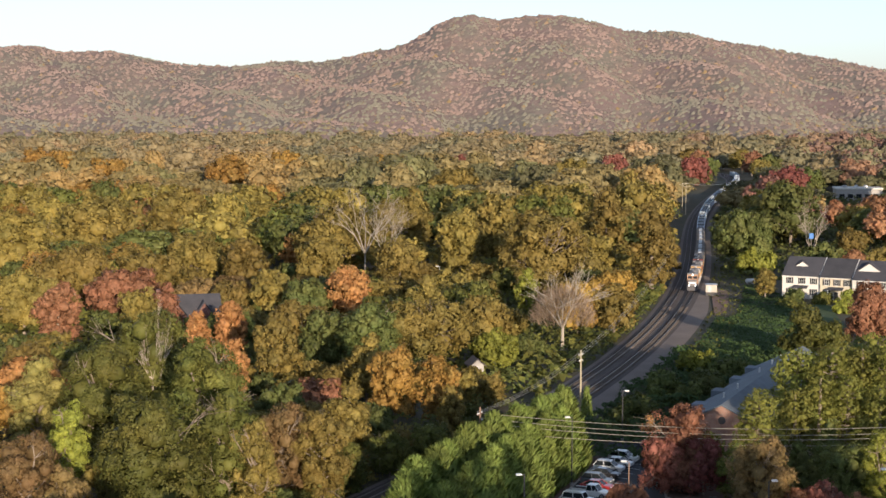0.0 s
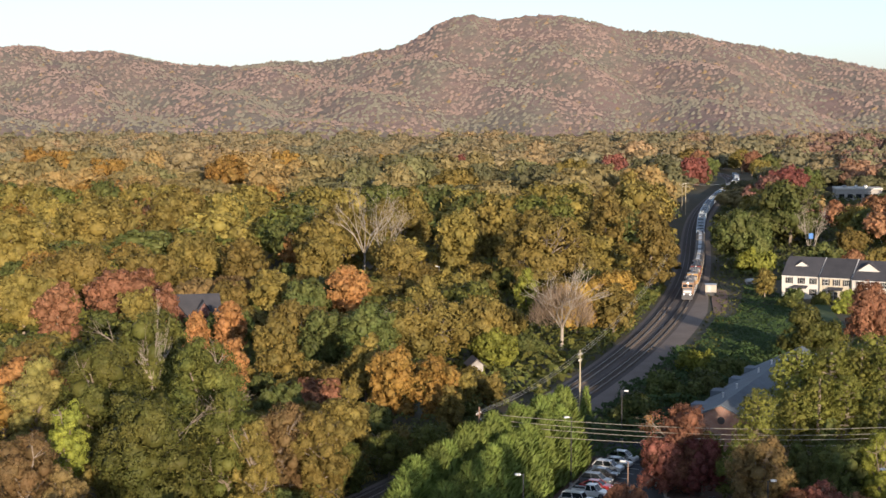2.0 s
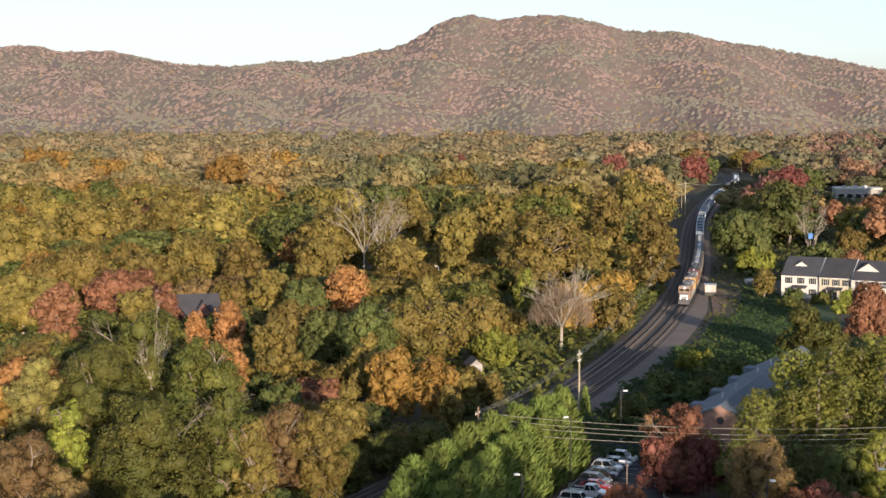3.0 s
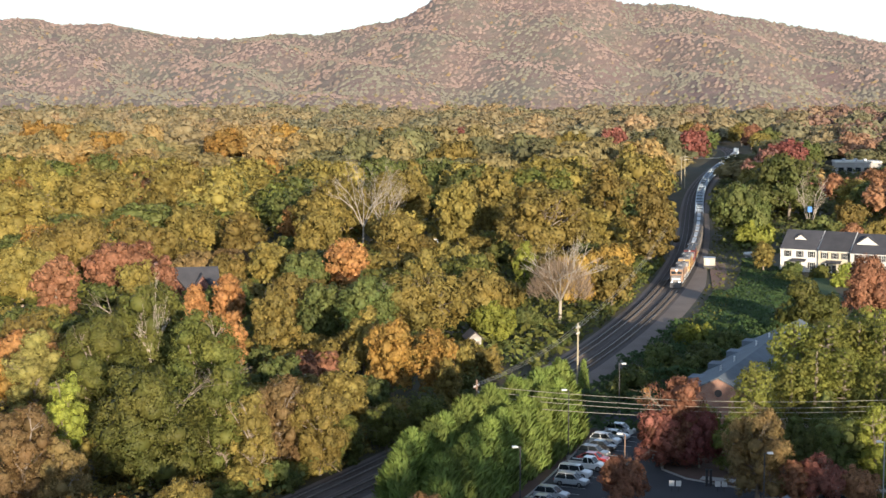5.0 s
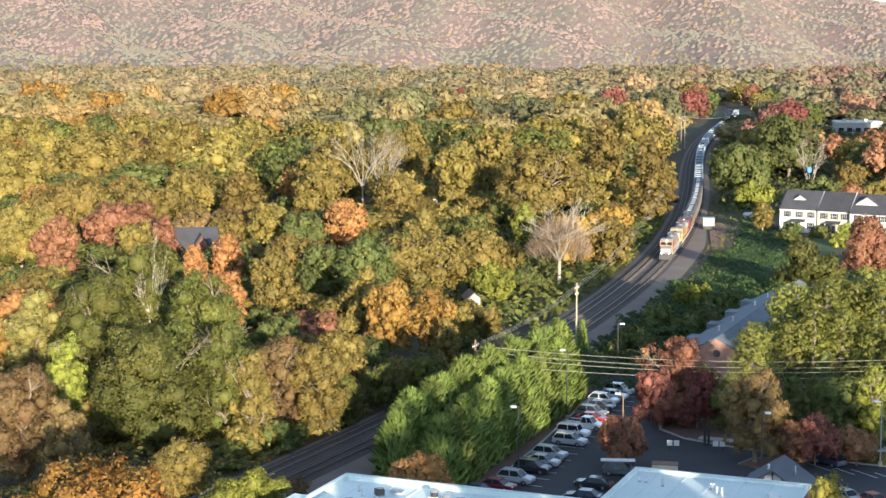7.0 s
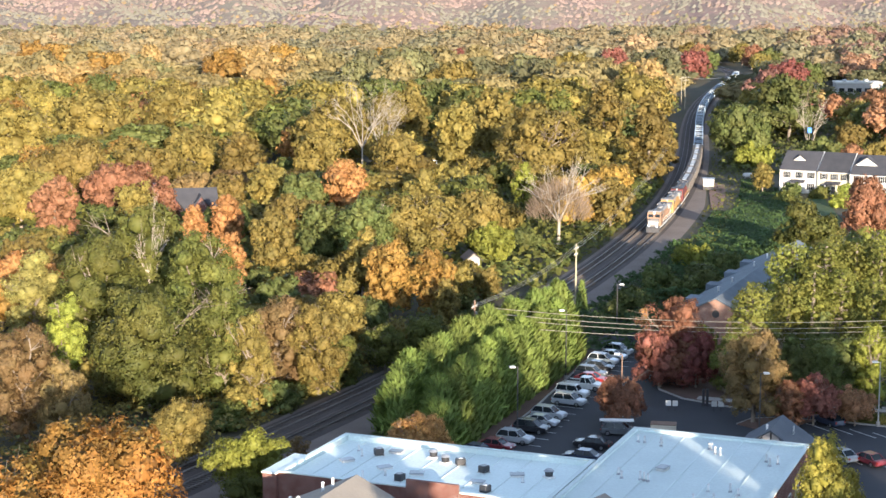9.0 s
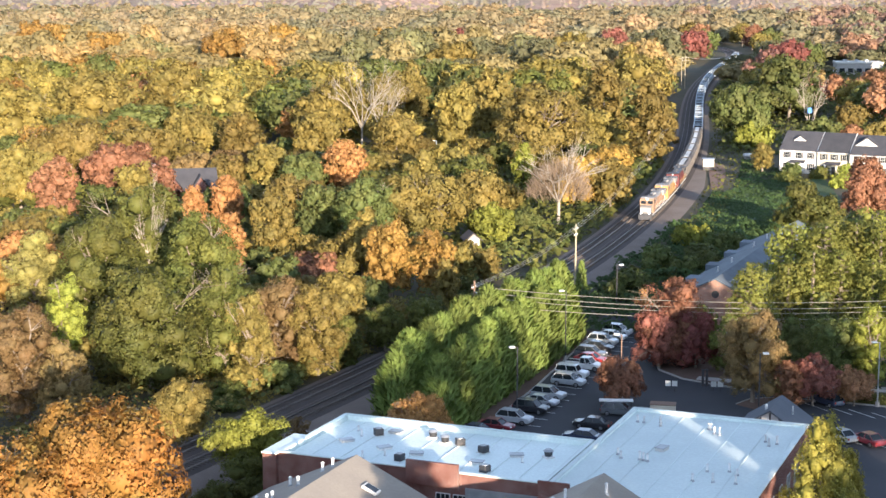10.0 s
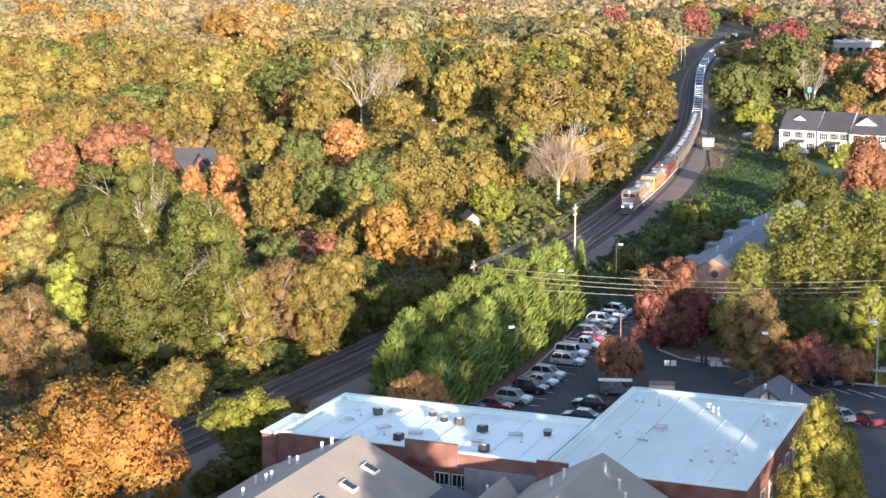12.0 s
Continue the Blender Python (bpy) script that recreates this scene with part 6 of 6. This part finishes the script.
leafy_cover("undergrowth", "green", lambda x, y: track_x(y) + 6.8 < x and not (86 < x < 130 and y < 478), 76, 260, 482, 900, 30000, 1.3, 2.8, 7, "green brush on the far side of the railway", "undergrowth")
leafy_cover("undergrowth", "green", lambda x, y: track_x(y) + 8.5 < x < -6 + (y - 190) * 0.42, -35, 20, 140, 240, 9000, 0.6, 1.2, 12, "brush between the railway and the evergreens", "undergrowth")


def clipped_hedge(x0, y0, x1, y1):
    rng = np.random.default_rng(3)
    h = thing("clipped_hedge", pose(x0, y0, 0, 0, 0, math.degrees(math.atan2(y1 - y0, x1 - x0))), "low dark green clipped hedge along a kerb", "hedge")
    n = int(math.hypot(x1 - x0, y1 - y0))
    cnt = 90 * n
    at = rng.uniform((0, -0.7, 0.1), (n, 0.7, 1.15), (cnt, 3))
    at[: cnt // 2, 2] = 1.12 + rng.normal(0, 0.04, cnt // 2)
    at[cnt // 2:, 1] = -0.7 + rng.normal(0, 0.04, cnt - cnt // 2)
    out = np.tile((0.0, -0.2, 1.0), (cnt, 1))
    out[cnt // 2:] = (0, -1, 0.2)
    v, q = leaf_quads(rng, at, unit(out + rng.normal(0, 0.4, (cnt, 3))), 0.28)
    link_mesh("leaves", array_mesh("leaves", v, [], q), LEAF["dark"], h)
    part("body", box((0, -0.62, 0), (n, 0.62, 1.05), 0.1), LEAF["dark"], h)


clipped_hedge(40.5, 204.6, 72, 188.8)


# the train
def bogie(parent, y, wheel_r=0.5):
    """A four- or six-wheel truck under a rail car."""
    b = part("bogie", box((-1.15, -1.6, 0.55), (1.15, 1.6, 0.95), 0.06), DARK_METAL, parent)
    b.matrix_basis = pose(0, y, 0)
    for k in (-1.1, 1.1):
        part("axle", tube((-0.86, k, wheel_r + 0.38), (0.86, k, wheel_r + 0.38), wheel_r, wheel_r, 12), DARK_METAL, b)


def locomotive(side, nose, roof, label):
    """A road diesel, nose towards +y, 22.4 m long, rails at z = 0.38."""
    e = thing("locomotive", Matrix(), label, "locomotive", "locomotives")
    part("frame", box((-1.5, -11.0, 1.35), (1.5, 11.0, 1.75), 0.05), DARK_METAL, e)
    part("fuel_tank", box((-1.35, -3.2, 0.65), (1.35, 3.2, 1.35), 0.15), DARK_METAL, e)
    for y in (-7.6, 7.6):
        bogie(e, y)
    part("hood", prism([(-1.05, 1.75), (1.05, 1.75), (1.05, 4.15), (0.75, 4.5), (-0.75, 4.5), (-1.05, 4.15)], "y", -10.6, 6.2), side, e)
    part("hood_roof", prism([(-1.08, 4.1), (-0.76, 4.46), (0.76, 4.46), (1.08, 4.1), (1.1, 4.2), (0.8, 4.58), (-0.8, 4.58), (-1.1, 4.2)], "y", -10.5, 6.2), roof, e)
    part("radiator", box((-1.5, -10.4, 3.5), (1.5, -6.8, 4.65), 0.12), roof, e)
    for k, y in enumerate((-9.6, -8.4, -7.3, -1.5, 0.2)):
        part("roof_fan", tube((0, y, 4.55), (0, y, 4.8), 0.55, 0.5, 14), DARK_METAL if k < 3 else roof, e)
    part("exhaust", box((-0.35, 1.7, 4.55), (0.35, 2.9, 4.85), 0.05), DARK_METAL, e)
    part("equipment_box", box((-1.35, 3.2, 3.6), (1.35, 6.1, 4.62), 0.1), roof, e)
    cab = part("cab", prism([(6.2, 1.75), (9.0, 1.75), (9.0, 3.3), (8.6, 4.55), (8.2, 4.75), (6.2, 4.75)], "x", -1.5, 1.5), side, e)
    part("cab_roof", prism([(6.1, 4.68), (8.4, 4.68), (8.2, 4.88), (6.1, 4.88)], "x", -1.45, 1.45), roof, cab)
    for s in (-0.72, 0.72):
        w = part("windscreen", box((s - 0.55, -0.03, -0.33), (s + 0.55, 0.03, 0.33), 0.02), GLASS, cab)
        w.matrix_basis = pose(0, 8.86, 3.9, 18, 0, 0)
        part("side_window", box((math.copysign(1.5, s) - 0.02, 6.7, 3.5), (math.copysign(1.5, s) + 0.02, 8.1, 4.3)), GLASS, cab)
    part("nose", prism([(9.0, 1.75), (10.6, 1.75), (10.6, 2.9), (10.3, 3.2), (9.0, 3.3)], "x", -1.15, 1.15), nose, e)
    part("nose_stripe", box((-1.0, 10.6, 2.35), (1.0, 10.64, 2.75)), WHITE_PAINT, e, "pale nose band")
    part("pilot", prism([(10.6, 0.55), (11.3, 0.5), (11.1, 1.75), (10.6, 1.75)], "x", -1.4, 1.4), DARK_METAL, e)
    part("headlight", tube((0, 8.62, 4.6), (0, 8.86, 4.56), 0.18, 0.18, 10), HEADLIGHT, e, "lit headlight above the windscreen")
    for s in (-0.85, 0.85):
        part("ditch_light", tube((s, 11.05, 1.95), (s, 11.2, 1.93), 0.16, 0.16, 10), HEADLIGHT, e, "lit ditch light")
    for s in (-1, 1):
        rail = bmesh.new()
        add_tube(rail, (s * 1.45, -10.8, 2.75), (s * 1.45, 6.2, 2.75), 0.035, 0.035, 4)
        for y in np.arange(-10.8, 6.3, 2.1):
            add_tube(rail, (s * 1.45, float(y), 1.7), (s * 1.45, float(y), 2.75), 0.03, 0.03, 4)
        part("handrail", rail, WHITE_PAINT if side is ORANGE_PAINT else YELLOW_PAINT, e)
        for y in np.arange(-9.6, 5.0, 1.6):
            part("hood_door", box((s * 1.05 - 0.02, float(y), 1.9), (s * 1.05 + 0.02, float(y) + 1.35, 3.5), 0.01), side, e)
        part("stripe", box((s * 1.51 - 0.01, -10.9, 1.42), (s * 1.51 + 0.01, 10.9, 1.68)), WHITE_PAINT, e, "pale sill stripe")
    return e


def covered_hopper(label):
    e = thing("covered_hopper", Matrix(), label, "rail car", "hopper cars")
    part("body", prism([(-1.5, 1.7), (1.5, 1.7), (1.55, 4.0), (1.1, 4.55), (-1.1, 4.55), (-1.55, 4.0)], "y", -8.3, 8.3), HOPPER_GREY, e)
    for y in (-8.6, 8.6):
        part("end_sill", box((-1.4, y - 0.5, 1.1), (1.4, y + 0.5, 1.5), 0.04), DARK_METAL, e)
        part("end_slope", prism([(math.copysign(7.2, y), 1.1), (math.copysign(9.0, y), 1.4), (math.copysign(8.3, y), 3.8)], "x", -1.3, 1.3), HOPPER_GREY, e)
    for k, y in enumerate((-5.4, -1.8, 1.8, 5.4)):
        part("chute", prism([(-1.3, 1.7), (1.3, 1.7), (0.4, 0.7), (-0.4, 0.7)], "y", y - 1.2, y + 1.2), HOPPER_GREY, e)
        part("hatch", box((-0.55, y - 1.4, 4.55), (0.55, y + 1.4, 4.72), 0.04), METAL_GREY, e, "pale roof hatch")
    for s in (-1, 1):
        part("running_board", box((s * 0.95 - 0.2, -8.3, 4.6), (s * 0.95 + 0.2, 8.3, 4.66)), HOPPER_GREY, e)
        for y in np.arange(-7.5, 7.6, 1.5):
            part("rib", box((s * 1.56 - 0.05, float(y) - 0.06, 1.75), (s * 1.56 + 0.05, float(y) + 0.06, 4.0)), HOPPER_GREY, e)
    for y in (-6.6, 6.6):
        bogie(e, y, 0.42)
    return e


def gondola(label):
    """A high-sided open aluminium car, empty and dark inside."""
    e = thing("gondola_car", Matrix(), label, "rail car", "gondola cars")
    for s in (-1, 1):
        part("side", box((s * 1.35 - 0.07, -7.7, 1.2), (s * 1.35 + 0.07, 7.7, 3.6)), ALUMINIUM, e)
        part("top_rail", box((s * 1.35 - 0.13, -7.8, 3.6), (s * 1.35 + 0.13, 7.8, 3.8), 0.03), ALUMINIUM, e)
        part("end", box((-1.28, s * 7.6 - 0.09, 1.2), (1.28, s * 7.6 + 0.09, 3.6)), ALUMINIUM, e)
        part("end_deck", box((-1.3, s * 7.5 - 0.35, 3.6), (1.3, s * 7.5 + 0.35, 3.76), 0.02), ALUMINIUM, e, "pale end deck")
        # dark linings put coal dust and the inside's shade into the colour
        part("side_lining", box((s * 1.25 - 0.02, -7.45, 1.36), (s * 1.25 + 0.02, 7.45, 3.5)), DARK_INSIDE, e, "inner wall dark with coal dust and painted shade")
        part("end_lining", box((-1.22, s * 7.47 - 0.02, 1.36), (1.22, s * 7.47 + 0.02, 3.5)), DARK_INSIDE, e, "inner wall dark with coal dust and painted shade")
        for y in np.arange(-6.6, 6.7, 2.2):
            part("rib", box((s * 1.45 - 0.06, float(y) - 0.07, 1.25), (s * 1.45 + 0.06, float(y) + 0.07, 3.6)), ALUMINIUM, e)
    part("brace", box((-1.3, -0.7, 3.5), (1.3, 0.7, 3.66), 0.03), ALUMINIUM, e, "pale cross brace")
    part("floor", box((-1.28, -7.5, 1.15), (1.28, 7.5, 1.35)), DARK_INSIDE, e)
    part("underframe", box((-0.6, -8.0, 0.8), (0.6, 8.0, 1.15)), DARK_METAL, e)
    for y in (-5.9, 5.9):
        bogie(e, y, 0.42)
    return e


# distance along the line from y = 0 and back
LY = np.linspace(40, 1400, 6000)
LS = np.concatenate([[0], np.cumsum(np.hypot(np.diff(LY), np.diff(track_x(LY))))])


def on_track(s, off=0.0):
    y = np.interp(s, LS, LY)
    return Vector((float(track_x(y, off)), float(y), 0.0))


NOSE_AT, SPEED = float(np.interp(453.0, LY, LS)), 10.55
TRAIN = [(locomotive(ORANGE_PAINT, GREY_PAINT, GREY_PAINT, "orange and grey diesel locomotive with lit headlights"), 11.2, 22.9),
         (locomotive(YELLOW_PAINT, YELLOW_PAINT, GREY_PAINT, "yellow-orange diesel locomotive with a grey roof"), 11.2, 22.9),
         (locomotive(MAROON_PAINT, MAROON_PAINT, DARK_METAL, "dark maroon diesel locomotive"), 11.2, 22.9)]
for o in [q for t in TRAIN[1:] for q in t[0].children_recursive]:
    if o.name.startswith(("headlight", "ditch_light")):
        o.data.materials[0] = LENS_CLEAR
first = covered_hopper("weathered grey covered hopper car with shade-dark paint and pale hatches")
TRAIN.append((first, 9.1, 18.3))
TRAIN += [(copy_thing(first, Matrix()), 9.1, 18.3) for k in range(5)]
first = gondola("empty silver-blue aluminium gondola car")
TRAIN.append((first, 8.1, 16.4))
TRAIN += [(copy_thing(first, Matrix()), 8.1, 16.4) for k in range(32)]


def motions():
    """The train rolls towards the south at a steady pace."""
    ahead = 0.0
    for car, half, length in TRAIN:
        rows = []
        for t in range(0, 13):
            s = NOSE_AT - SPEED * t + ahead + half
            a, b = on_track(s - half * 0.65), on_track(s + half * 0.65)
            d = a - b
            rows.append((float(t), Matrix.Translation((a + b) / 2) @ pose(0, 0, 0, 0, 0, math.degrees(math.atan2(-d.x, d.y)))))
        walk(car, rows)
        ahead += length


motions()
